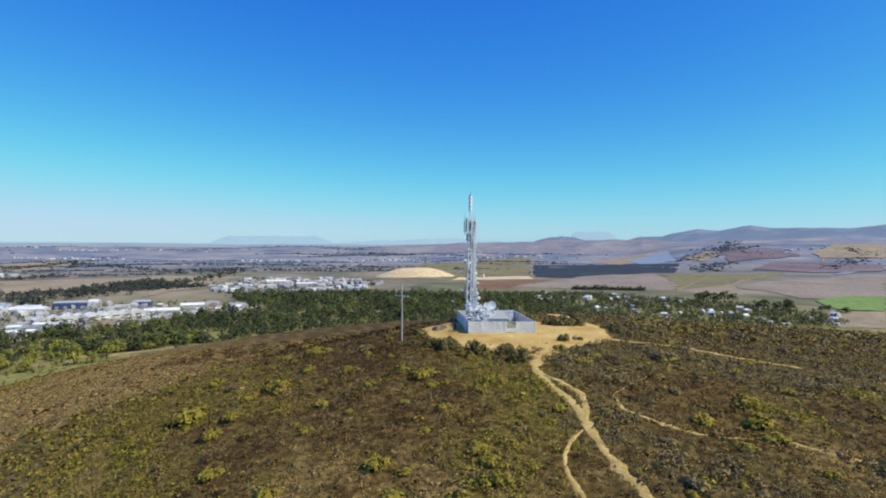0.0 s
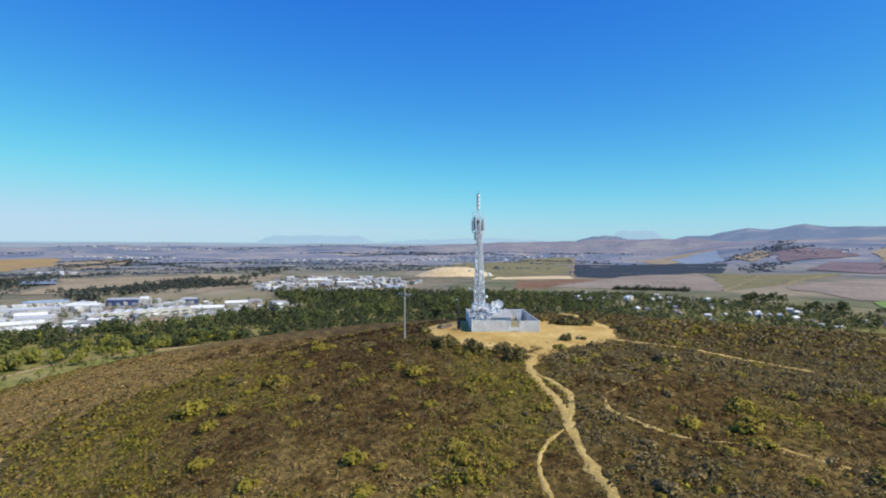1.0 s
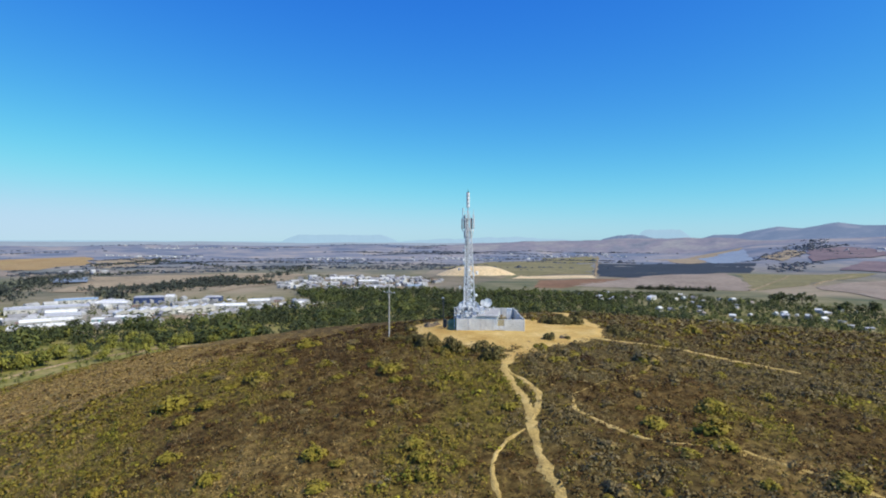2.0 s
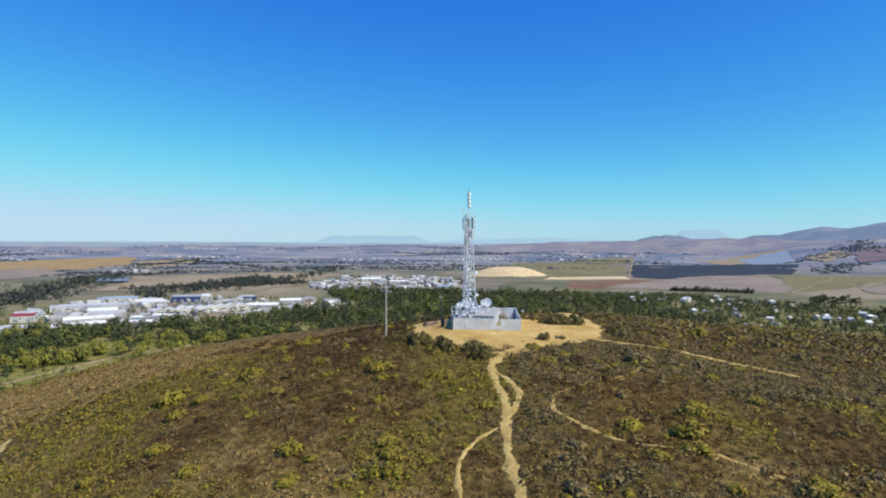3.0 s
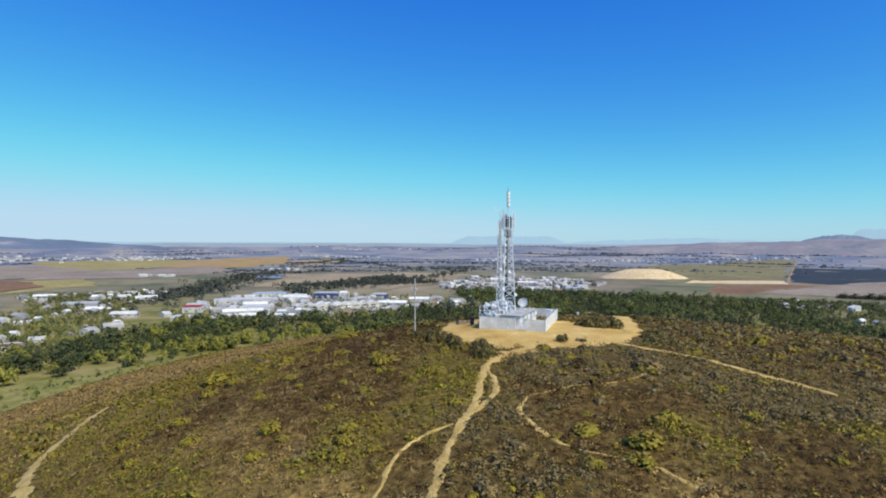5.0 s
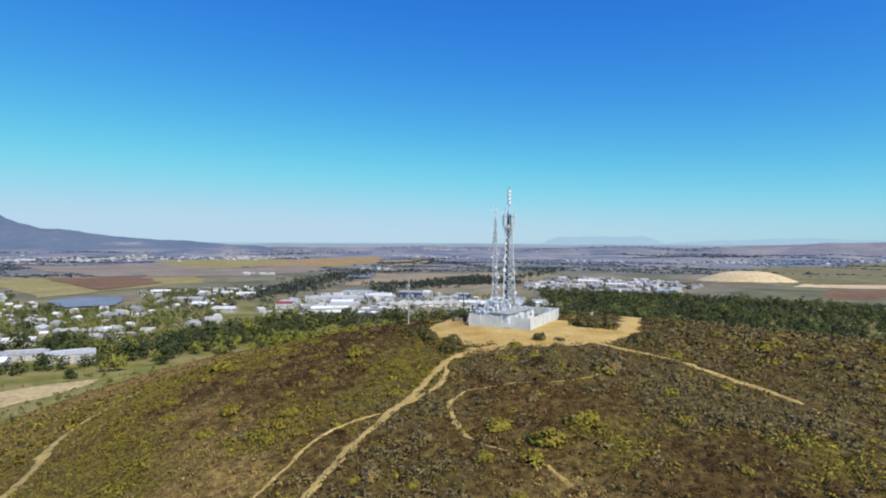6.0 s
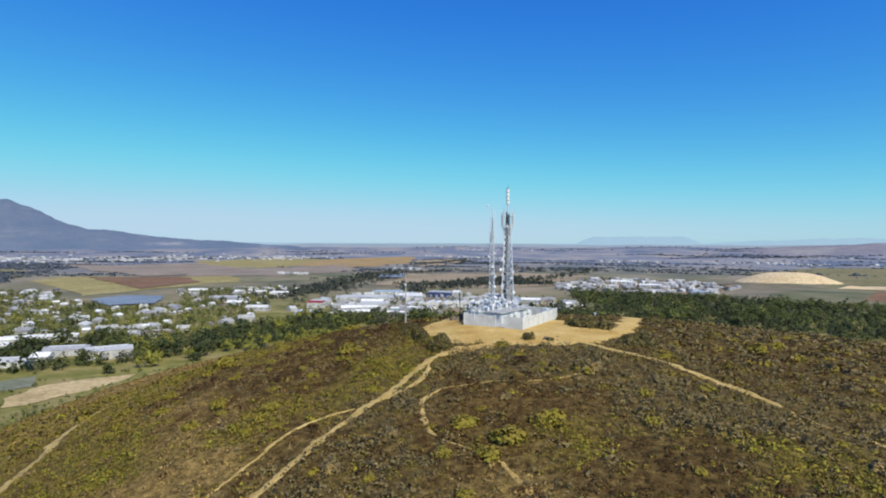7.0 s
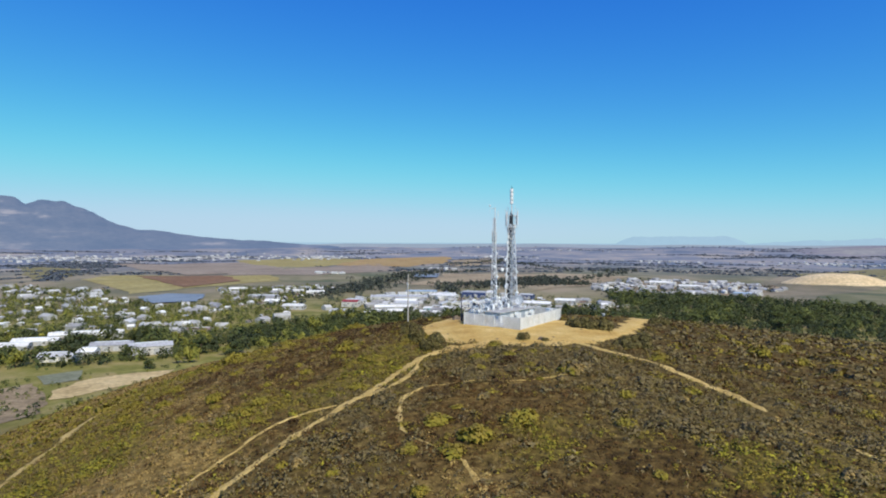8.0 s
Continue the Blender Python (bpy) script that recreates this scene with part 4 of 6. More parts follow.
def aerial_rack(at, turn, seed):
    """A steel frame carrying small drum dishes and boxes."""
    rng = random.Random(seed)
    root = tagged(new("aerial_rack"), "steel frame hung with small white dishes and boxes", "aerial rack", group="aerial racks at the mast foot")
    root.matrix_basis = Matrix.Translation(at) @ Matrix.Rotation(turn, 4, "Z")
    for x in (-0.9, 0.9):
        bm = bmesh.new()
        rod(bm, (x, 0, 0), (x, 0, 3.1), 0.045, 6)
        part("post", bm, STEEL, root)
    for z in (1.5, 2.3, 3.0):
        bm = bmesh.new()
        rod(bm, (-1.0, 0, z), (1.0, 0, z), 0.035, 6)
        part("rail", bm, STEEL, root)
    for k in range(10):
        drum_dish(root, (rng.uniform(-0.95, 0.95), -0.2, rng.choice((1.9, 2.4, 2.9, 3.2)) + rng.uniform(-0.1, 0.1)), (rng.uniform(-1, 1), -1, rng.uniform(-0.2, 0.3)), rng.uniform(0.10, 0.21), PANEL_GREY if k % 4 == 3 else None)
    for k in range(8):
        bm = bmesh.new()
        box(bm, (rng.uniform(-0.8, 0.8), 0.12, rng.choice((1.7, 2.4, 2.9))), (0.34, 0.2, 0.45), 0, 0.02)
        part("radio_box", bm, (RADOME, PANEL_GREY, RADOME, DARK_STEEL)[k % 4], root)


def cabinet(at, size, turn=0.0):
    root = tagged(new("equipment_cabinet"), "pale grey outdoor equipment cabinet", "cabinet", group="cabinets of the mast compound")
    root.matrix_basis = Matrix.Translation(at) @ Matrix.Rotation(turn, 4, "Z")
    w, d, h = size
    bm = bmesh.new()
    box(bm, (0, 0, h / 2), size, 0, 0.02)
    part("body", bm, RADOME, root)
    bm = bmesh.new()
    box(bm, (0, -d / 2 - 0.012, h / 2), (w * 0.84, 0.03, h * 0.86), 0, 0.008)
    door = part("door", bm, PANEL_GREY, root)
    bm = bmesh.new()
    box(bm, (w * 0.32, -d / 2 - 0.04, h / 2), (0.03, 0.03, 0.16))
    part("handle", bm, DARK_STEEL, door)
    bm = bmesh.new()
    box(bm, (0, 0, h + 0.03), (w + 0.1, d + 0.1, 0.06), 0, 0.01)
    part("lid", bm, STEEL, root)


equipment_hut()
big_dish((3.3, -2.7, 1.94), (0.25, -1.0, 0.35), 0.72, "large white satellite dish on the hut roof")
big_dish((2.5, -1.3, 1.94), (0.6, -0.9, 0.3), 0.55, "white satellite dish standing on the hut roof")
aerial_rack((0.35, -9.0, 0.0), 0.05, 1)
aerial_rack((0.9, -7.2, 0.0), -0.3, 2)
aerial_rack((0.2, -2.6, 0.0), 0.35, 4)
aerial_rack((0.0, -10.2, 0.0), -0.1, 6)
aerial_rack((-0.3, -6.2, 0.0), 1.2, 8)
aerial_rack((1.3, -10.5, 0.0), 0.1, 11)
aerial_rack((0.9, -5.4, 0.0), 0.9, 12)
aerial_rack((1.2, -3.6, 0.0), -0.5, 13)
aerial_rack((-0.5, -4.2, 0.0), 1.4, 15)


def roof_unit(at, size, turn):
    """A plant box on feet with a grille and a conduit."""
    root = tagged(new("roof_unit"), "white plant box standing on the hut roof", "plant box", group="plant boxes on the hut roof")
    root.matrix_basis = Matrix.Translation(at) @ Matrix.Rotation(turn, 4, "Z")
    w, d, h = size
    for x in (-0.4, 0.4):
        bm = bmesh.new()
        box(bm, (x * w, 0, 0.05), (0.08, d, 0.1))
        part("foot", bm, STEEL, root)
    bm = bmesh.new()
    box(bm, (0, 0, 0.1 + h / 2), size, 0, 0.03)
    part("body", bm, RADOME, root)
    bm = bmesh.new()
    for k in range(4):
        box(bm, (0, -d / 2 - 0.01, 0.1 + h * (0.25 + 0.16 * k)), (w * 0.7, 0.03, 0.03))
    part("grille", bm, DARK_STEEL, root)
    bm = bmesh.new()
    rod(bm, (w * 0.4, d * 0.3, 0.1), (w * 0.4, d * 0.3, h + 0.45), 0.03, 6)
    part("conduit", bm, STEEL, root)


for x, y, w, d, h, t in ((2.3, -9.5, 0.6, 0.4, 0.45, 0.1), (2.2, -8.0, 0.5, 0.5, 0.7, 0.0), (2.6, -6.6, 0.5, 0.5, 0.75, 0.5), (2.4, -4.6, 0.6, 0.5, 0.6, 0.1)):
    roof_unit((x, y, 1.94), (w, d, h), t)
big_dish((3.0, -7.4, 1.94), (-0.3, -1.0, 0.3), 0.34, "small white satellite dish on the hut roof")
big_dish((2.2, -5.6, 1.94), (-0.7, -0.8, 0.25), 0.4, "small white satellite dish on the hut roof")
big_dish((1.9, -9.2, 1.94), (0.4, -1.0, 0.3), 0.3, "small white satellite dish on the hut roof")
for x, y, w, d, h, t in ((1.2, -10.3, 0.9, 0.7, 1.7, 0), (-0.2, -7.0, 0.7, 0.6, 1.5, 1.57), (6.6, 0.4, 0.8, 0.7, 1.7, 1.5)):
    cabinet((x, y, 0.0), (w, d, h), t)


def gate():
    a, b = FRONT_L + along * 5.17, FRONT_L + along * 6.63
    root = tagged(new("metal_gate"), "pale grey barred steel gate with a low sheet panel", "gate")
    turn = math.atan2(along.y, along.x)
    mid = (a + b) / 2
    root.matrix_basis = Matrix.Translation((mid.x, mid.y, 0.0)) @ Matrix.Rotation(turn, 4, "Z")
    w = (b - a).length
    bm = bmesh.new()
    for x in (-w / 2 + 0.03, w / 2 - 0.03):
        box(bm, (x, 0, 0.8), (0.06, 0.06, 1.6))
    for z in (0.08, 0.62, 1.55):
        box(bm, (0, 0, z), (w, 0.05, 0.05))
    part("gate_frame", bm, STEEL, root)
    for k in range(7):
        bm = bmesh.new()
        box(bm, (-w / 2 + w * (k + 0.5) / 7, -0.035, 0.35), (w / 7 - 0.012, 0.018, 0.52), 0, 0.004)
        part("board", bm, WHITEWASH, root)
    for k in range(1, 8):
        bm = bmesh.new()
        rod(bm, (-w / 2 + w * k / 8, 0, 0.62), (-w / 2 + w * k / 8, 0, 1.55), 0.012, 5)
        part("upright_bar", bm, STEEL, root)
    bm = bmesh.new()
    box(bm, (0.12, -0.05, 0.95), (0.12, 0.04, 0.06))
    part("handle", bm, DARK_STEEL, root)


gate()


def yard():
    bm = bmesh.new()
    inset = [(FRONT_L, 0.2, 0.2), (FRONT_R, -0.2, 0.2), (BACK_R, -0.2, -0.2), (BACK_L, 0.2, -0.2)]
    vs = [bm.verts.new((p.x + dx, p.y + dy, 0.05)) for p, dx, dy in inset]
    low = [bm.verts.new((v.co.x, v.co.y, -0.3)) for v in vs]
    bm.faces.new(vs)
    for k in range(4):
        bm.faces.new((low[k], low[(k + 1) % 4], vs[(k + 1) % 4], vs[k]))
    ob = part("compound_floor", bm, material("gravel_floor", [(0.15, 0.14, 0.06), (0.24, 0.20, 0.09), (0.40, 0.29, 0.12)], 1.2, 0.95, 9.0, 0.5))
    tagged(ob, "weedy sand floor inside the compound walls", "floor", kind="structure")


yard()


# ---- poles and loose things on the hilltop ----
def utility_pole():
    x, y = -9.63, -13.57
    root = tagged(new("utility_pole"), "weathered timber utility pole with one crossarm", "pole")
    root.matrix_basis = Matrix.Translation((x, y, ground_z(x, y)))
    bm = bmesh.new()
    bmesh.ops.create_cone(bm, cap_ends=True, segments=12, radius1=0.12, radius2=0.08, depth=8.2, matrix=Matrix.Translation((0, 0, 3.7)))
    part("shaft", bm, TIMBER, root)
    bm = bmesh.new()
    box(bm, (0, -0.12, 6.2), (2.8, 0.08, 0.08), 2.4, 0.01)
    part("crossarm", bm, TIMBER, root)
    for k in (-1.05, -0.4, 0.4, 1.05):
        bm = bmesh.new()
        bmesh.ops.create_cone(bm, cap_ends=True, segments=8, radius1=0.05, radius2=0.035, depth=0.16, matrix=Matrix.Translation((k * 1.15 * math.cos(2.4), -0.12 + k * 1.15 * math.sin(2.4), 6.32)))
        part("insulator", bm, RADOME, root)
    for s in (-1, 1):
        bm = bmesh.new()
        rod(bm, (s * 0.7 * math.cos(2.4), -0.12 + s * 0.7 * math.sin(2.4), 6.15), (0, -0.1, 5.5), 0.02, 4)
        part("brace", bm, STEEL, root)


def dark_post():
    x, y = -1.55, -9.3
    root = tagged(new("lamp_post"), "slender dark steel post beside the compound wall", "post")
    root.matrix_basis = Matrix.Translation((x - 0.9, y, ground_z(x - 0.9, y)))
    bm = bmesh.new()
    rod(bm, (0, 0, -0.2), (-0.25, 0, 4.3), 0.07, 8)
    part("shaft", bm, DARK_STEEL, root)
    bm = bmesh.new()
    box(bm, (-0.25, 0, 4.4), (0.3, 0.22, 0.2), 0, 0.03)
    part("lamp_head", bm, PANEL_GREY, root)
    bm = bmesh.new()
    box(bm, (0.05, 0, 0.75), (0.5, 0.4, 1.1), 0, 0.03)
    part("meter_box", bm, DARK_STEEL, root, "dark meter box")


def beacon():
    x, y = 7.55, 17.0
    root = tagged(new("survey_beacon"), "small white survey beacon on the crest", "beacon")
    root.matrix_basis = Matrix.Translation((x, y, ground_z(x, y)))
    bm = bmesh.new()
    bmesh.ops.create_cone(bm, cap_ends=True, segments=12, radius1=0.2, radius2=0.16, depth=1.5, matrix=Matrix.Translation((0, 0, 0.7)))
    part("pillar", bm, WHITEWASH, root)
    bm = bmesh.new()
    bmesh.ops.create_cone(bm, cap_ends=True, segments=12, radius1=0.27, radius2=0.27, depth=0.1, matrix=Matrix.Translation((0, 0, 1.5)))
    part("cap", bm, WHITEWASH, root)


def boulder(at, size, seed, label="rough brown boulder on the sandy clearing"):
    bm = bmesh.new()
    bmesh.ops.create_icosphere(bm, subdivisions=3, radius=1)
    for v in bm.verts:
        n = noise.noise(v.co * 1.3 + Vector((seed, 0, 0))) * 0.45 + noise.noise(v.co * 3.1 + Vector((0, seed, 0))) * 0.15
        v.co *= 1 + n
        v.co.x *= size[0]
        v.co.y *= size[1]
        v.co.z = max(-0.4, v.co.z) * size[2]
    ob = part("boulder", bm, ROCK)
    ob.matrix_basis = Matrix.Translation((at[0], at[1], ground_z(*at) + 0.1 * size[2]))
    tagged(ob, label, "boulder", group="boulders of the clearing")


utility_pole()
dark_post()
beacon()
boulder((-5.0, -7.6), (0.9, 0.6, 0.55), 1.0)
boulder((-4.1, -6.6), (0.6, 0.5, 0.4), 5.0)
boulder((14.0, -13.8), (0.55, 0.45, 0.35), 9.0)
for k in range(9):
    a = 0.7 * k + 0.3
    boulder((4.5 + 10.8 * math.cos(a), -8 + 10.2 * math.sin(a)), (0.16 + 0.05 * (k % 3), 0.15, 0.12), 11.0 + k, "small stone lying on the sand")

# ---- scrub on the hillside ----
def leaf_cloud(rng, centres, radii, heights, tints, per, leaf, lift=0.75, ragged=0.2):
    """Sprays of leaves on low domes: one quad a spray. Returns vertices, faces and a tint for each vertex."""
    n = len(centres)
    total = n * per
    u = rng.uniform(0, 2 * np.pi, total)
    h = rng.uniform(0, 1, total) ** 0.7
    rr = np.sqrt(np.maximum(0, 1 - h * h)) * rng.uniform(0.55, 1.0, total)
    own = np.repeat(np.arange(n), per)
    mid = centres[own] + np.stack([rr * np.cos(u) * radii[own], rr * np.sin(u) * radii[own], h * heights[own]], -1)
    out = np.stack([rr * np.cos(u), rr * np.sin(u), h * 0.9 + 0.25], -1) + rng.normal(0, 0.45, (total, 3))
    out /= np.linalg.norm(out, axis=1)[:, None]
    side = np.cross(out, rng.normal(0, 1, (total, 3)))
    side /= np.linalg.norm(side, axis=1)[:, None] + 1e-9
    up = np.cross(out, side)
    size = leaf * radii[own] * rng.uniform(0.6, 1.4, total)
    a, b = side * size[:, None], up * (size * rng.uniform(0.6, 1.0, total))[:, None]
    verts = np.stack([mid - a - b * 0.3, mid - b, mid + a * 0.9, mid + b * 1.1], 1).reshape(-1, 3)
    soft = np.stack([rr * np.cos(u), rr * np.sin(u), h * lift + 0.12], -1) + rng.normal(0, ragged, (total, 3))
    soft /= np.linalg.norm(soft, axis=1)[:, None]
    return verts, np.repeat(tints[own], 4), np.repeat(soft, 4, axis=0)


def quad_mesh(name, verts, tint, mat, normals=None):
    n = len(verts)
    me = bpy.data.meshes.new(name)
    me.vertices.add(n)
    me.vertices.foreach_set("co", verts.astype(np.float32).ravel())
    me.loops.add(n)
    me.loops.foreach_set("vertex_index", np.arange(n, dtype=np.int32))
    me.polygons.add(n // 4)
    me.polygons.foreach_set("loop_start", np.arange(0, n, 4, dtype=np.int32))
    if tint is not None:
        at = me.attributes.new("tint", "FLOAT", "POINT")
        at.data.foreach_set("value", tint.astype(np.float32))
    me.update()
    me.validate()
    if normals is not None:
        me.normals_split_custom_set_from_vertices(normals.astype(np.float32))
    me.materials.append(mat)
    return new(name, me)


def track_distance(x, y):
    best = np.full(x.shape, 1e9)
    overgrown = {"east": 0.6, "main": 0.45, "strand": 0.5, "branch": 0.3}
    for pts, wide in [(p, w * overgrown.get(k, 1.0)) for k, (p, w) in TRACKS.items() if k not in ("trace", "trace_low", "east_low", "loop", "bend", "washout")] + [(ACCESS, 3.4)]:
        p = np.array(pts, float)
        for a, b in zip(p, p[1:]):
            d = b - a
            t = np.clip(((x - a[0]) * d[0] + (y - a[1]) * d[1]) / (d @ d), 0, 1)
            best = np.minimum(best, np.hypot(x - a[0] - t * d[0], y - a[1] - t * d[1]) - wide / 2)
    return best


def on_clearing(x, y):
    a = np.arctan2(y + 8, x - 4.5)
    edge = 12.2 + 1.2 * np.cos(a) - 1.6 * np.sin(a) + 1.3 * np.cos(2 * a) + 0.7 * np.sin(3 * a + 0.6)
    ragged = 1.0 * waves(x, y, 3.5, 51) + 0.5 * waves(x, y, 1.4, 52)
    return np.hypot(x - 4.5, y + 8) < edge - 0.5 + ragged


def scatter(rng, count, x0, x1, y0, y1, room=0.12):
    x, y = rng.uniform(x0, x1, count), rng.uniform(y0, y1, count)
    keep = ~on_clearing(x, y) & (track_distance(x, y) > room)
    return x[keep], y[keep]


def plant_scrub():
    rng = np.random.default_rng(7)
    zones = [("low_scrub", 41000, -45, 75, -66, -8, 0.37, 0.16, 15, 0.155), ("low_scrub", 18000, -130, -40, -66, 70, 0.60, 0.15, 10, 0.24), ("low_scrub", 19000, -45, 110, -9, 75, 0.56, 0.17, 10, 0.22), ("low_scrub", 10000, -60, 110, -130, -65, 0.55, 0.2, 8, 0.25), ("low_scrub", 5000, 70, 130, -66, 75, 0.62, 0.2, 8, 0.3)]
    broad = np.array((0.9, 0.85, 0.9, 1.25, 1.0, 1.2, 1.2))
    stand = np.array((0.8, 0.65, 0.6, 1.55, 1.1, 1.45, 1.25))
    for name, count, x0, x1, y0, y1, r, h, per, leaf in zones:
        x, y = scatter(rng, count, x0, x1, y0, y1, 0.5 * r)
        n = len(x)
        # neighbours tend to be of one kind
        odds = np.log(cover(x, y) + 1e-4) + 0.38 * rng.gumbel(0, 1, (n, 7))
        odds += 0.9 * np.stack([waves(x, y, 3.4 + 0.5 * k, 80 + k) for k in range(7)], -1)
        kind = odds.argmax(1)
        tint = np.clip(kind / 6.0 - 0.03 + rng.normal(0, 0.022, n), 0, 0.97)
        lush = smooth(-0.5, 0.9, waves(x, y, 6, 12) * 0.6 + waves(x, y, 17, 11) * 0.4)
        rad = r * broad[kind] * rng.lognormal(0, 0.34, n) * (0.85 + 0.35 * lush)
        tall = h * stand[kind] * rng.lognormal(0, 0.4, n) * (0.8 + 0.9 * lush)
        c = np.stack([x, y, height(x, y) - 0.03], -1)
        v, t, nn = leaf_cloud(rng, c, rad, tall * 1.3, tint, per, leaf, 0.45)
        ob = quad_mesh(name, v, t, SCRUB, nn)
        tagged(ob, "low brown and olive heathland scrub covering the slope", "scrub", kind="stuff")


plant_scrub()


def plant_grass():
    """Dry stems standing between the shrubs, thickest on the lower western slope."""
    rng = np.random.default_rng(9)
    for name, count, x0, x1, y0, y1, size in (("dry_grass", 16000, -40, 70, -66, -8, 0.22), ("dry_grass", 26000, -140, -30, -60, 90, 0.24)):
        x, y = scatter(rng, count, x0, x1, y0, y1)
        streak = waves(x + 0.35 * y, 0.2 * y, 6, 17)
        keep = rng.random(len(x)) < smooth(-0.6, 0.8, streak) * (1 - 0.65 * smooth(0, 14, x))
        x, y, streak = x[keep], y[keep], streak[keep]
        n = len(x)
        blades = 4
        own = np.repeat(np.arange(n), blades)
        m = n * blades
        foot = np.stack([x[own] + rng.normal(0, size * 0.35, m), y[own] + rng.normal(0, size * 0.35, m)], -1)
        z = height(foot[:, 0], foot[:, 1]) - 0.02
        lean = rng.normal(0, 0.35, (m, 2))
        high = size * rng.uniform(0.7, 1.5, m)
        a = rng.uniform(0, np.pi, m)
        w = np.stack([np.cos(a), np.sin(a)], -1) * (0.05 * size / 0.22) * rng.uniform(0.5, 1.2, m)[:, None]
        low1, low2 = np.column_stack([foot - w, z]), np.column_stack([foot + w, z])
        top = np.column_stack([foot + lean * high[:, None], z + high])
        side = np.column_stack([w * 0.4, np.zeros(m)])
        v = np.stack([low1, low2, top + side, top - side], 1).reshape(-1, 3)
        tint = np.repeat(np.clip(0.25 + 0.3 * streak[own] + rng.normal(0, 0.12, m), 0, 0.8), 4)
        tagged(quad_mesh(name, v, tint, STRAW), "dry straw-coloured grass between the shrubs", "grass", kind="stuff")


plant_grass()

# ---- single bushes round the clearing ----
def bush(at, wide, deep, high, seed, label="rounded dark green bush on the edge of the clearing"):
    rng = np.random.default_rng(seed)
    root = tagged(new("bush"), label, "bush", group="bushes of the hilltop")
    root.matrix_basis = Matrix.Translation((at[0], at[1], ground_z(*at)))
    bm = bmesh.new()
    for k in range(6):
        a = 2 * math.pi * k / 6 + rng.uniform(-0.3, 0.3)
        r = rng.uniform(0.3, 0.6)
        rod(bm, (0, 0, -0.1), (wide * r * math.cos(a), deep * r * math.sin(a), high * rng.uniform(0.5, 0.75)), 0.03, 5)
    ob = part("stem_cluster", bm, BARK, root)
    lobes = max(7, int(5 * max(wide, deep)))
    a = rng.uniform(0, 2 * np.pi, lobes)
    q = np.sqrt(rng.uniform(0, 1, lobes)) * 0.72
    c = np.stack([wide * q * np.cos(a), deep * q * np.sin(a), np.full(lobes, -0.05)], -1)
    rad = np.full(lobes, min(wide, deep) * 0.55) * rng.uniform(0.7, 1.2, lobes)
    tall = high * (1 - 0.45 * q) * rng.uniform(0.75, 1.1, lobes)
    v, t, nn = leaf_cloud(rng, c, rad, tall, np.zeros(lobes), 230, 0.125)
    crown = quad_mesh("foliage", v, None, BUSH, nn)
    crown.parent = root


for k, (x, y, w, d, h) in enumerate(((12.3, -15.2, 0.95, 0.9, 1.15), (14.6, -14.0, 0.5, 0.45, 0.5), (0.1, -22.0, 1.5, 1.3, 1.9), (3.9, -22.0, 1.2, 1.1, 1.5), (5.2, -24.9, 1.3, 1.2, 1.7), (-3.4, -19.3, 1.6, 1.3, 1.6), (-5.2, -17.4, 1.3, 1.1, 1.2))):
    bush((x, y), w * 1.15, d * 1.15, h * 1.15, 40 + k)
for k, (x, y, w, d, h) in enumerate(((14.2, -3.2, 2.3, 1.8, 1.7), (16.0, -1.6, 1.9, 1.9, 1.6), (12.4, -1.8, 1.4, 1.5, 1.3))):
    bush((x, y), w, d, h, 60 + k, "broad spreading bush inside the bend of the road")
for k, (x, y, w, d, h) in enumerate(((22.6, -9.4, 1.5, 1.3, 1.1), (24.2, -7.6, 1.4, 1.3, 1.0), (21.8, -6.0, 1.2, 1.3, 1.1), (-8.2, -15.4, 1.4, 1.1, 0.9), (19.6, 11.0, 1.6, 1.6, 1.3), (22.5, -3.0, 1.5, 1.4, 1.1), (-7.5, -9.0, 1.2, 1.2, 0.8))):
    bush((x, y), w, d, h, 70 + k, "dense olive bush standing above the scrub")


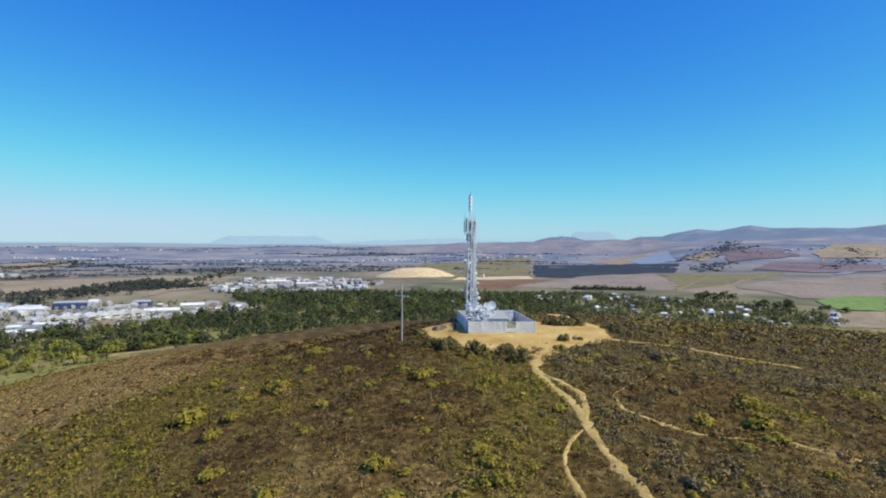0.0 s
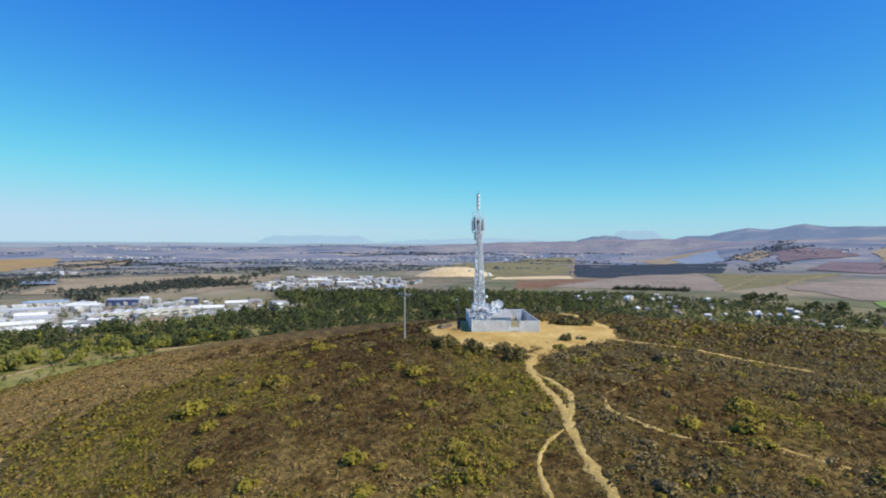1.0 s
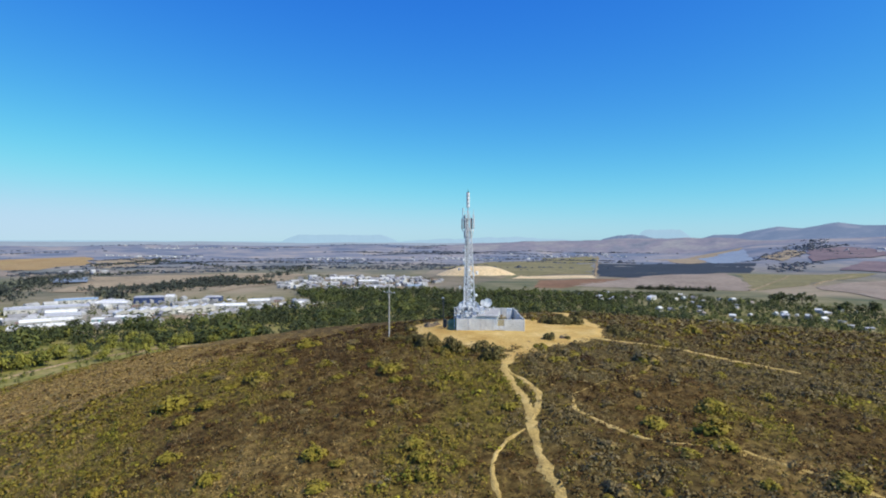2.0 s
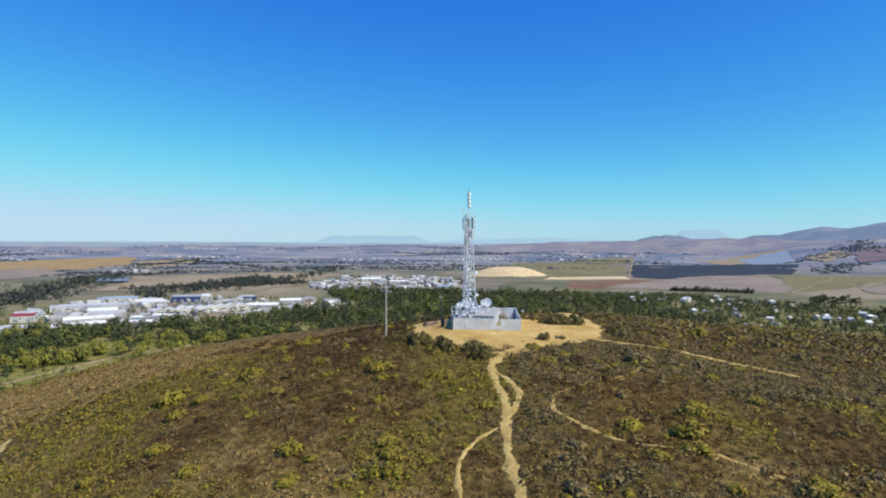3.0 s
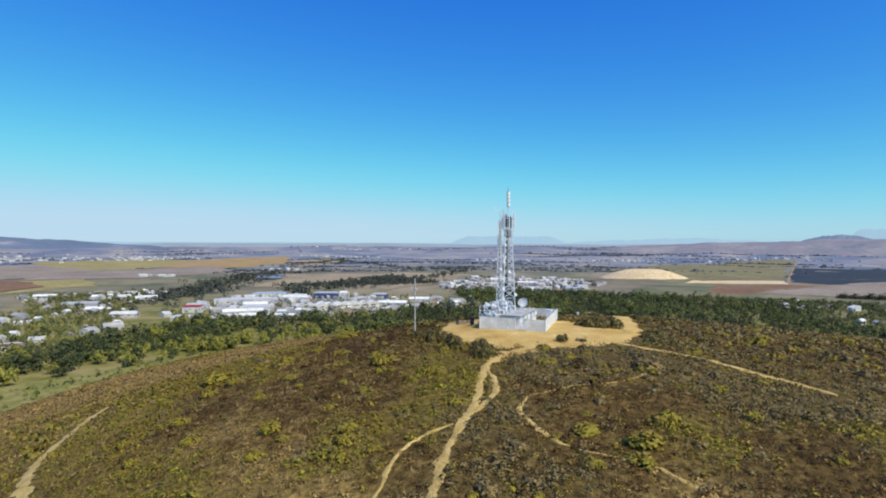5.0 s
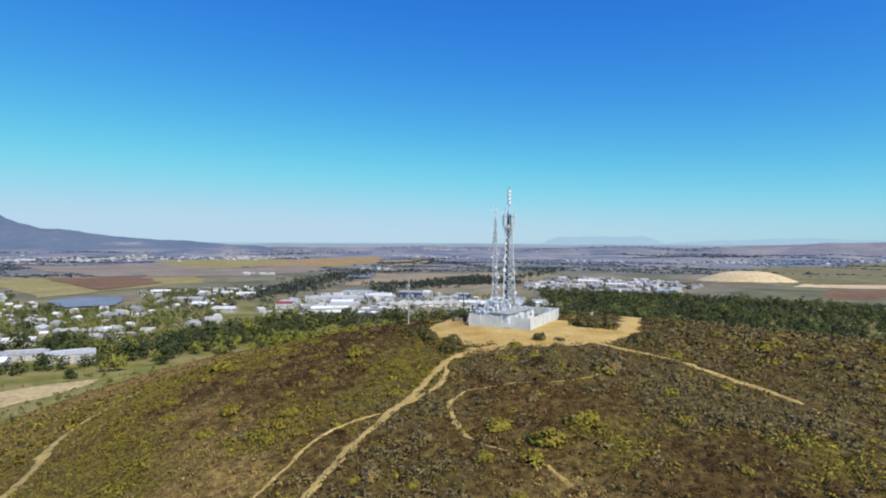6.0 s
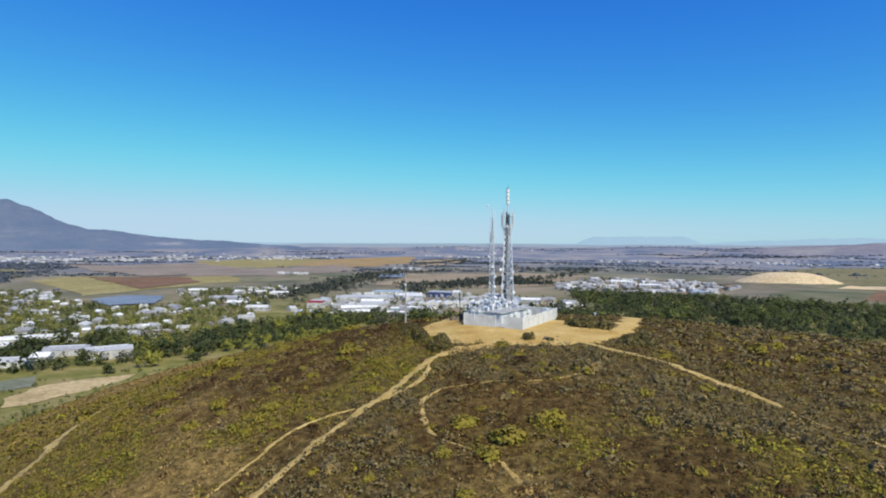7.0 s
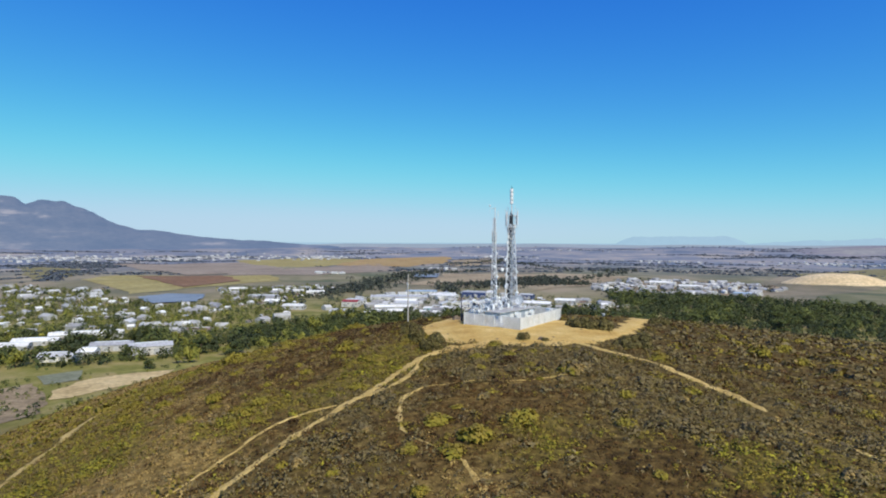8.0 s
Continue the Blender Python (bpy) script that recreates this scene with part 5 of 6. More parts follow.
def hillside_bushes():
    """Loose rounded bushes standing over the low scrub of the slope."""
    rng = np.random.default_rng(88)
    models = []
    for k, (tint, label) in enumerate(((0.66, "olive bush standing over the low hillside scrub"), (0.71, "yellow-green bush standing over the low hillside scrub"), (0.04, "dark brown bush standing over the low hillside scrub"), (0.49, "grey-brown dry bush standing over the low hillside scrub"))):
        root = tagged(new("bush"), label, "bush", group="bushes of the hillside")
        bm = bmesh.new()
        for j in range(5):
            a = 2 * math.pi * j / 5
            rod(bm, (0, 0, -0.1), (0.5 * math.cos(a), 0.5 * math.sin(a), 0.45), 0.025, 5)
        part("stem_cluster", bm, BARK, root)
        lobes = 8
        a = rng.uniform(0, 2 * np.pi, lobes)
        q = np.sqrt(rng.uniform(0, 1, lobes)) * 0.7
        c = np.stack([q * np.cos(a), q * np.sin(a), np.full(lobes, -0.05)], -1)
        v, t, nn = leaf_cloud(rng, c, rng.uniform(0.4, 0.65, lobes), 0.75 * (1 - 0.4 * q) * rng.uniform(0.7, 1.1, lobes), np.clip(tint + rng.normal(0, 0.06, lobes), 0, 0.9), 85, 0.16)
        quad_mesh("foliage", v, t, SCRUB, nn).parent = root
        models.append(root)
    used = set()
    areas = ((-34, 8, -52, -17, 60, (0.45, 0.35, 0.1, 0.1)), (12, 55, -52, -14, 46, (0.45, 0.2, 0.15, 0.2)), (24, 60, -14, 20, 34, (0.35, 0.1, 0.4, 0.15)), (-30, -6, -17, 12, 22, (0.4, 0.2, 0.3, 0.1)), (8, 24, -27, -16, 22, (0.2, 0.05, 0.15, 0.6)))
    for x0, x1, y0, y1, count, odds in areas:
        x, y = scatter(rng, count, x0, x1, y0, y1, 0.9)
        for a, b in zip(x, y):
            k = int(rng.choice(4, p=odds))
            w = float(rng.lognormal(-0.25, 0.35))
            m = Matrix.Translation((a, b, ground_z(a, b))) @ Matrix.Rotation(float(rng.uniform(0, 6.28)), 4, "Z") @ Matrix.Diagonal((w * rng.uniform(0.85, 1.3), w, w * rng.uniform(0.7, 1.15), 1))
            if k in used:
                copy_thing(models[k], m)
            else:
                used.add(k)
                models[k].matrix_basis = m


hillside_bushes()

# ---- valley trees ----
LEAF = scrub_material("tree_leaves", [(0.060, 0.072, 0.036), (0.085, 0.102, 0.042), (0.12, 0.142, 0.045), (0.19, 0.20, 0.055), (0.29, 0.285, 0.06), (0.42, 0.385, 0.075)], 0.12, 0.3)
# blue-grey leaf colour carries the air haze over the distant groves
FAR_LEAF = scrub_material("hazed_distant_trees", [(0.10, 0.125, 0.155), (0.13, 0.15, 0.175), (0.165, 0.18, 0.195)], 0.2)


def inside(x, y, poly):
    p = np.array(poly, float)
    hit = np.zeros(x.shape, bool)
    for (x1, y1), (x2, y2) in zip(p, np.roll(p, -1, 0)):
        cross = ((y1 > y) != (y2 > y)) & (x < (x2 - x1) * (y - y1) / (y2 - y1 + 1e-12) + x1)
        hit ^= cross
    return hit


def fill(rng, poly, count):
    p = np.array(poly, float)
    x = rng.uniform(p[:, 0].min(), p[:, 0].max(), count * 3)
    y = rng.uniform(p[:, 1].min(), p[:, 1].max(), count * 3)
    k = inside(x, y, poly)
    return x[k][:count], y[k][:count]


BELT = [(-350, 310), (-402, 394), (-330, 440), (-300, 540), (-235, 600), (-300, 690), (-360, 800), (-250, 850), (-59, 870), (181, 881), (140, 640), (-20, 560), (-129, 470), (-215, 360)]
FOOT = [(-560, 20), (-410, 5), (-385, 52), (-365, 92), (-358, 180), (-355, 285), (-400, 394), (-450, 330), (-440, 240), (-430, 150), (-520, 120)]
TOWN = [(-1280, 180), (-570, 40), (-520, 120), (-430, 150), (-440, 250), (-560, 330), (-640, 400), (-760, 560), (-860, 600), (-930, 420), (-720, 330), (-720, 240), (-900, 230), (-1000, 270)]
VILLAGE = [(60, 700), (140, 560), (200, 520), (330, 480), (420, 520), (450, 600), (400, 700), (330, 760), (220, 900), (100, 880)]
QUARRY = [(-375, 800), (-173, 870), (-160, 1130), (-260, 1260), (-480, 1250), (-470, 960)]


WORKS = [(-600, 400), (-470, 330), (-400, 380), (-330, 450), (-255, 570), (-300, 700), (-420, 700), (-600, 600)]
# grounds of the larger buildings along the foot of the hill
SCHOOL = [(-488, 30), (-500, 52), (-510, 82), (-500, 100), (-416, 46), (-421, 66), (-431, 85), (-396, 100), (-460, 168), (-480, 40), (-505, 66), (-445, 96), (-408, 84)]


def house_spots():
    rng = np.random.default_rng(55)
    spots = []
    for poly, count in ((TOWN, 190), (VILLAGE, 62), (QUARRY, 30), ([(-308, 575), (-250, 590), (-270, 690), (-340, 660)], 14), ([(-420, 560), (-400, 680), (-330, 690), (-310, 560)], 10), ([(-440, 350), (-425, 400), (-370, 420), (-370, 360)], 8), (WORKS, 24)):
        spots += zip(*fill(rng, poly, count))
    kept = []
    for a, b in spots:
        if all((a - c) ** 2 + (b - d) ** 2 > 12 ** 2 for c, d in kept):
            kept.append((a, b))
    return kept


HOMES = house_spots()


def clear_of(x, y, places, room):
    """Keep trees off the buildings and the ground just before them."""
    p = np.array(places, float)
    near = np.hypot(x[:, None] - p[:, 0], y[:, None] - p[:, 1]).min(1)
    return x[near > room], y[near > room]


def crown_mesh(seed, shape, tint, quads):
    rng = np.random.default_rng(seed)
    lobes = 13
    a = rng.uniform(0, 6.28, lobes)
    q = np.sqrt(rng.uniform(0.05, 1, lobes))
    if shape == "umbrella":
        c = np.stack([0.42 * q * np.cos(a), 0.42 * q * np.sin(a), 0.66 + 0.12 * (1 - q)], -1)
        rad, tall = np.full(lobes, 0.2), np.full(lobes, 0.2)
    elif shape == "tall":
        c = np.stack([0.17 * q * np.cos(a), 0.17 * q * np.sin(a), rng.uniform(0.2, 0.75, lobes)], -1)
        rad, tall = np.full(lobes, 0.17), np.full(lobes, 0.24)
    else:
        c = np.stack([0.32 * q * np.cos(a), 0.32 * q * np.sin(a), rng.uniform(0.18, 0.68, lobes) - 0.2 * q * 0.3], -1)
        rad, tall = rng.uniform(0.17, 0.26, lobes), rng.uniform(0.2, 0.3, lobes)
    v, t, nn = leaf_cloud(rng, c, rad, tall, np.clip(tint + rng.normal(0, 0.06, lobes), 0, 0.85), quads // lobes, 0.24, 0.8, 0.08)
    return v, t, nn


def tree_model(kind, seed, tint, label):
    root = tagged(new("tree"), label, "tree", group="trees of the valley")
    bm = bmesh.new()
    high = 0.7 if kind == "umbrella" else 0.5
    bmesh.ops.create_cone(bm, cap_ends=True, segments=7, radius1=0.035, radius2=0.016, depth=high + 0.06, matrix=Matrix.Translation((0, 0, high / 2 - 0.03)))
    rng = random.Random(seed)
    for k in range(5):
        a = k * 1.3 + rng.random()
        rod(bm, (0, 0, high * (0.55 + 0.08 * k)), (0.2 * math.cos(a), 0.2 * math.sin(a), high + 0.08), 0.011, 5)
    bmesh.ops.scale(bm, vec=(12, 12, 12), verts=bm.verts)
    part("trunk", bm, BARK, root)
    v, t, nn = crown_mesh(seed, kind, tint, 380)
    quad_mesh("crown", v * 12.0, t, LEAF, nn).parent = root
    return root


# leaf colour greyed to stand in for haze over the middle distance
MID_HAZE_LEAF = scrub_material("haze_greyed_tree_leaves", [(0.050, 0.060, 0.052), (0.072, 0.084, 0.068), (0.105, 0.118, 0.085), (0.15, 0.158, 0.10)], 0.2, 0.25)


def plant_trees():
    rng = np.random.default_rng(21)
    models = {
        "dark": [tree_model("round", 1, 0.12, "dark green broad-crowned tree in the valley"), tree_model("round", 2, 0.22, "dark green broad-crowned tree in the valley")],
        "pine": [tree_model("umbrella", 3, 0.38, "umbrella pine with a flat green crown"), tree_model("umbrella", 4, 0.30, "umbrella pine with a flat green crown")],
        "gum": [tree_model("tall", 5, 0.10, "tall dark gum tree in the valley")],
        "light": [tree_model("round", 6, 0.84, "yellow-green leafy tree at the foot of the hill"), tree_model("round", 7, 0.72, "yellow-green leafy tree at the foot of the hill")],
    }
    spots = []
    x, y = fill(rng, [(-340, 60), (-322, 180), (-312, 262), (-330, 300), (-250, 345), (-222, 372), (-235, 400), (-330, 345), (-352, 240), (-360, 120)], 110)
    spots += [(a, b, "light" if rng.random() < 0.75 else "dark", rng.uniform(7, 12)) for a, b in zip(x, y)]
    x, y = clear_of(*fill(rng, FOOT, 70), SCHOOL, 22)
    spots += [(a, b, rng.choice(["dark", "dark", "light", "gum"]), rng.uniform(9, 16)) for a, b in zip(x, y)]
    x, y = fill(rng, [(-150, 500), (-190, 600), (-60, 800), (150, 820), (140, 640), (-20, 560)], 70)
    spots += [(a, b, "pine" if rng.random() < 0.8 else "gum", rng.uniform(9, 13)) for a, b in zip(x, y)]
    for a, b in ((-283, 268), (-290, 280), (-266, 292), (-300, 300), (-258, 300), (-318, 323), (-329, 212), (-326, 246), (-310, 250), (-303, 274), (-338, 226), (-348, 238), (-318, 236), (-296, 288), (-280, 300), (-262, 322), (-244, 345)):
        spots.append((a, b, "light", rng.uniform(9, 13)))
    for k in range(30):
        t = k / 29
        spots.append((-335 + 112 * t ** 1.3 + rng.normal(0, 4), 235 + 165 * t + rng.normal(0, 5), "light" if rng.random() < 0.75 else "dark", rng.uniform(8, 12)))
    for a, b, h in ((349, 736, 18), (360, 742, 20), (372, 738, 17), (385, 741, 19), (395, 736, 16), (384, 648, 15), (396, 655, 17), (410, 650, 14), (424, 651, 18), (430, 655, 15), (460, 640, 9), (472, 646, 10), (455, 600, 8), (470, 610, 11), (385, 520, 7), (372, 516, 6), (360, 514, 6)):
        spots.append((a, b, "dark", h))
    used = set()
    for a, b, kind, high in spots:
        pick = models[kind][int(rng.integers(len(models[kind])))]
        m = Matrix.Translation((a, b, ground_z(a, b) - 0.1)) @ Matrix.Rotation(float(rng.uniform(0, 6.28)), 4, "Z") 
        if pick.name in used:
            k = high / 12
            copy_thing(pick, m @ Matrix.Diagonal((k * rng.uniform(0.9, 1.2), k * rng.uniform(0.9, 1.2), k, 1)))
        else:
            used.add(pick.name)
            pick.matrix_basis = m


plant_trees()


def woods(name, label, x, y, high, tint, mat, per, seed, squash=1.0):
    rng = np.random.default_rng(seed)
    n = len(x)
    h = high * rng.lognormal(-0.05, 0.26, n)
    c = np.stack([x, y, height(x, y) - 0.2], -1)
    c2 = c + np.stack([rng.normal(0, 0.18, n) * h, rng.normal(0, 0.18, n) * h, h * 0.35], -1)
    cc = np.vstack([c, c2])
    rr = np.r_[h * 0.5, h * 0.36] * squash
    hh = np.r_[h * 0.75, h * 0.65]
    tt = np.clip(np.r_[tint, tint + 0.04], 0, 0.86)
    v, t, nn = leaf_cloud(rng, cc, rr, hh, tt, per, 1.05 / math.sqrt(per), 0.8, 0.07)
    tagged(quad_mesh(name, v, t, mat, nn), label, "woodland", kind="stuff")


def plant_woods():
    rng = np.random.default_rng(33)
    x, y = fill(rng, BELT, 2700)
    pine = smooth(-0.2, 0.5, waves(x, y, 160, 41))
    woods("woodland", "dense belt of dark green trees below the hill", x, y, (7.0 + 2.5 * pine) * (1 - 0.3 * smooth(-60, 60, x)), 0.04 + 0.26 * pine + rng.normal(0, 0.12, len(x)), LEAF, 28, 1, 1.25)
    x, y = fill(rng, [(-129, 470), (-20, 560), (140, 640), (200, 520), (190, 400), (60, 330), (-60, 330), (-150, 380)], 1000)
    woods("woodland", "dark mixed trees behind the hill", x, y, 7.0, 0.12 + rng.normal(0, 0.12, len(x)), LEAF, 24, 12, 1.2)
    x, y = clear_of(*fill(rng, FOOT, 950), SCHOOL, 19)
    woods("woodland", "mixed green trees between the town and the hill", x, y, 8.0, 0.24 + 0.16 * waves(x, y, 70, 42) + rng.normal(0, 0.17, len(x)), LEAF, 30, 2, 1.2)
    x, y = clear_of(*fill(rng, TOWN, 3900), HOMES + SCHOOL, 5.5)
    woods("garden_trees", "garden trees among the houses of the town", x, y, 5.0, 0.46 + 0.2 * waves(x, y, 90, 43) + rng.normal(0, 0.18, len(x)), LEAF, 18, 3)
    x, y = clear_of(*fill(rng, VILLAGE, 2100), HOMES, 8)
    woods("garden_trees", "garden trees among the houses of the village", x, y, 5.0, 0.16 + rng.normal(0, 0.14, len(x)), LEAF, 20, 4, 1.15)
    x, y = fill(rng, [(-600, 400), (-470, 330), (-400, 380), (-330, 450), (-255, 570), (-300, 700), (-420, 700), (-600, 600)], 460)
    woods("garden_trees", "small trees between the factory buildings", x, y, 5.0, 0.25 + rng.normal(0, 0.12, len(x)), LEAF, 20, 9)
    x, y = fill(rng, QUARRY, 560)
    woods("garden_trees", "scattered dark trees round the works", x, y, 4, 0.3 + rng.normal(0, 0.2, len(x)), MID_HAZE_LEAF, 18, 5, 1.3)
    # tree lines along rivers and field edges
    lines = [((-595, 737), (-613, 1108), 60, 190), ((-729, 807), (-523, 992), 55, 260), ((-1360, 1544), (-1601, 2244), 12, 90), ((-1601, 2244), (-1250, 1700), 12, 80), ((-1470, 2085), (-826, 1526), 40, 120), ((-780, 1436), (-676, 1607), 30, 40), ((-565, 1111), (-687, 1681), 30, 80), ((-696, 910), (-643, 1108), 30, 60), ((-1016, 982), (-1027, 1366), 40, 90), ((-650, 420), (-1000, 1000), 60, 420), ((-560, 640), (-640, 720), 25, 60), ((-672, 852), (-579, 1100), 45, 130), ((-640, 980), (-500, 1010), 40, 120)]
    x, y = [], []
    for (ax, ay), (bx, by), wide, count in lines:
        count = int(count * 1.5)
        t = rng.uniform(0, 1, count)
        x.append(ax + (bx - ax) * t + rng.normal(0, wide * 0.5, count))
        y.append(ay + (by - ay) * t + rng.normal(0, wide * 0.5, count))
    x, y = np.concatenate(x), np.concatenate(y)
    woods("tree_line", "dark tree lines along rivers and field edges", x, y, 6.5, 0.3 + rng.normal(0, 0.2, len(x)), MID_HAZE_LEAF, 12, 6, 1.3)
    far = [((-1384, 1115), (-1375, 1325), 15, 40), ((-1844, 2086), (-1550, 2088), 15, 40), ((-2591, 1342), (-2738, 1515), 40, 60), ((-2505, 394), (-2200, 640), 60, 160), ((-1358, 260), (-1857, 447), 30, 110), ((-1102, 295), (-1125, 373), 8, 20), ((-1686, 401), (-2124, 640), 60, 120), ((-2700, 850), (-2300, 1300), 30, 120), ((880, 2300), (1500, 2800), 50, 150), ((1150, 1700), (1700, 2300), 60, 120), ((1250, 2300), (1350, 2900), 60, 90), ((780, 1740), (960, 2050), 60, 120), ((1000, 2300), (1330, 2950), 90, 160), ((1290, 2600), (1600, 3300), 60, 120), ((1650, 2300), (1750, 2500), 25, 50), ((-2390, 400), (-2000, 590), 70, 260), ((-2564, 907), (-2200, 1376), 50, 200), ((-2700, 600), (-2250, 800), 60, 160)]
    x, y = [], []
    for (ax, ay), (bx, by), wide, count in far:
        t = rng.uniform(0, 1, count)
        x.append(ax + (bx - ax) * t + rng.normal(0, wide * 0.5, count))
        y.append(ay + (by - ay) * t + rng.normal(0, wide * 0.5, count))
    # windbreaks and loose groves over the plain
    for k in range(80):
        a, d = radians(rng.uniform(-8, 85)), 1500 + 2900 * rng.random()
        cx, cy = -d * math.sin(a), d * math.cos(a)
        n = int(rng.integers(50, 110))
        s = rng.normal(0, rng.uniform(70, 240), n)
        turn = a + rng.normal(0, 0.12)
        deep = rng.normal(0, rng.uniform(4, 14), n)
        x.append(cx + s * math.cos(turn) - deep * math.sin(turn))
        y.append(cy + s * math.sin(turn) + deep * math.cos(turn))
    x, y = np.concatenate(x), np.concatenate(y)
    crops = [[(-2409, 1255), (-2432, 1743), (-2014, 1914), (-1610, 1131), (-1506, 835)], [(-2201, 1858), (-2035, 2326), (-1581, 1830), (-1357, 1342), (-1691, 1274)], [(-2225, 682), (-2180, 1171), (-1402, 900), (-1444, 599)], [(-1555, 784), (-1656, 1455), (-1249, 1186), (-1128, 772), (-1346, 669)], [(-1408, 341), (-1509, 497), (-1327, 659), (-1033, 621), (-928, 284)]]
    open_ground = ~np.any([inside(x, y, c) for c in crops], axis=0)
    x, y = x[open_ground], y[open_ground]
    woods("tree_line", "far dark groves and windbreaks on the plain, tinted with haze", x, y, 3.4, 0.45 + rng.normal(0, 0.2, len(x)), FAR_LEAF, 7, 7, 4.2)
    x, y = fill(rng, [(-345, 60), (-330, 180), (-300, 285), (-235, 340), (-215, 300), (-240, 160), (-250, 0), (-300, -30), (-390, -10)], 900)
    clear = ~inside(x, y, [(-322, 18), (-339, 41), (-335, 69), (-326, 88), (-312, 72), (-304, 39), (-298, 21), (-303, 12)]) & ~inside(x, y, [(-370, 22), (-369, 47), (-340, 37), (-341, 19)])
    x, y = x[clear], y[clear]
    woods("low_bushes", "scattered low bushes on the rough grass", x, y, rng.uniform(0.8, 3.2, len(x)), 0.4 + rng.normal(0, 0.16, len(x)), LEAF, 14, 10, 1.3)
    # a clipped windbreak of cypress
    t = np.linspace(0, 1, 170)
    woods("windbreak", "straight dark windbreak row of cypress", 212 + 123 * t, 982 - 43 * t, 6.5, 0.0 + 0 * t, LEAF, 22, 8)


plant_woods()


# ---- buildings of the valley ----
PLASTER = material("white_plaster", [(0.42, 0.40, 0.37), (0.70, 0.68, 0.64)], 0.2, 0.85, 1.5, 0.05, per_object=0.5)
CREAM = material("cream_plaster", [(0.52, 0.46, 0.36), (0.66, 0.60, 0.48)], 0.2, 0.85, 1.5, 0.05, per_object=0.4)
TILE = material("tiled_roof", [(0.20, 0.13, 0.10), (0.30, 0.24, 0.21), (0.38, 0.36, 0.35)], 0.3, 0.85, 2.5, 0.2, per_object=0.9)
SHEET = material("white_sheet_roof", [(0.62, 0.605, 0.57), (0.84, 0.825, 0.79)], 0.1, 0.45, 0.8, 0.05, per_object=0.4)
LILAC = material("grey_sheet_roof", [(0.34, 0.34, 0.36), (0.47, 0.47, 0.48)], 0.1, 0.5, 0.8, 0.05, per_object=0.4)
RED_SHEET = material("red_sheet_roof", [(0.24, 0.035, 0.04), (0.33, 0.06, 0.065)], 0.1, 0.6, 0.8, 0.05)
BLUE_SHEET = material("blue_cladding", [(0.045, 0.07, 0.17), (0.07, 0.10, 0.22)], 0.1, 0.5, 0.8, 0.05)
TEAL_SHEET = material("teal_cladding", [(0.16, 0.36, 0.38), (0.24, 0.46, 0.47)], 0.1, 0.5, 0.8, 0.05)
PALE_BLUE = material("pale_blue_roof", [(0.22, 0.33, 0.46), (0.34, 0.45, 0.56)], 0.1, 0.45, 0.8, 0.05)
GLASS = material("dark_window_glass", [(0.02, 0.025, 0.03), (0.05, 0.055, 0.065)], 0.5, 0.12, 2.0, 0)
DOORWOOD = material("brown_door", [(0.12, 0.07, 0.04), (0.18, 0.11, 0.07)], 1.0, 0.6, 5.0, 0.1)


def gable_roof(w, d, eave, rise, over, thick=0.25):
    bm = bmesh.new()
    x, y = w / 2 + over, d / 2 + over
    top = [bm.verts.new(p) for p in ((-x, -y, eave), (x, -y, eave), (x, 0, eave + rise), (-x, 0, eave + rise), (-x, y, eave), (x, y, eave))]
    low = [bm.verts.new(v.co - Vector((0, 0, thick))) for v in top]
    for f in ((0, 1, 2, 3), (3, 2, 5, 4)):
        bm.faces.new([top[k] for k in f])
        bm.faces.new([low[k] for k in reversed(f)])
    for a, b in ((0, 1), (1, 2), (2, 5), (5, 4), (4, 3), (3, 0)):
        bm.faces.new((low[a], low[b], top[b], top[a]))
    return bm


def walls(w, d, high, rise):
    bm = bmesh.new()
    x, y = w / 2, d / 2
    prof = [(-y, -2.0), (y, -2.0), (y, high), (0, high + rise), (-y, high)]
    a = [bm.verts.new((-x, q, z)) for q, z in prof]
    b = [bm.verts.new((x, q, z)) for q, z in prof]
    bm.faces.new(list(reversed(a)))
    bm.faces.new(b)
    for k in range(5):
        bm.faces.new((a[k], a[(k + 1) % 5], b[(k + 1) % 5], b[k]))
    bmesh.ops.recalc_face_normals(bm, faces=bm.faces)
    return bm


def house_model(w, d, high, rise, wall_mat, roof_mat, label, chimney=True):
    root = tagged(new("house"), label, "house", group="houses of the valley towns")
    part("wall", walls(w, d, high, rise - 0.3), wall_mat, root)
    roof = part("roof", gable_roof(w, d, high, rise, 0.5), roof_mat, root)
    if chimney:
        bm = bmesh.new()
        box(bm, (w * 0.28, d * 0.1, high + rise * 0.9), (0.7, 0.7, 1.6))
        part("chimney", bm, wall_mat, roof)
    for x, y, t in ((-w * 0.28, -d / 2, 0), (w * 0.28, -d / 2, 0), (w / 2, 0, 1), (-w / 2, 0.5, 1)):
        bm = bmesh.new()
        box(bm, (x, y, high * 0.55), (1.8, 0.12, 1.3) if t == 0 else (0.12, 1.8, 1.3))
        part("window", bm, GLASS, root)
    bm = bmesh.new()
    box(bm, (0.4, -d / 2, 1.05), (1.0, 0.14, 2.1))
    part("door", bm, DOORWOOD, root)
    return root


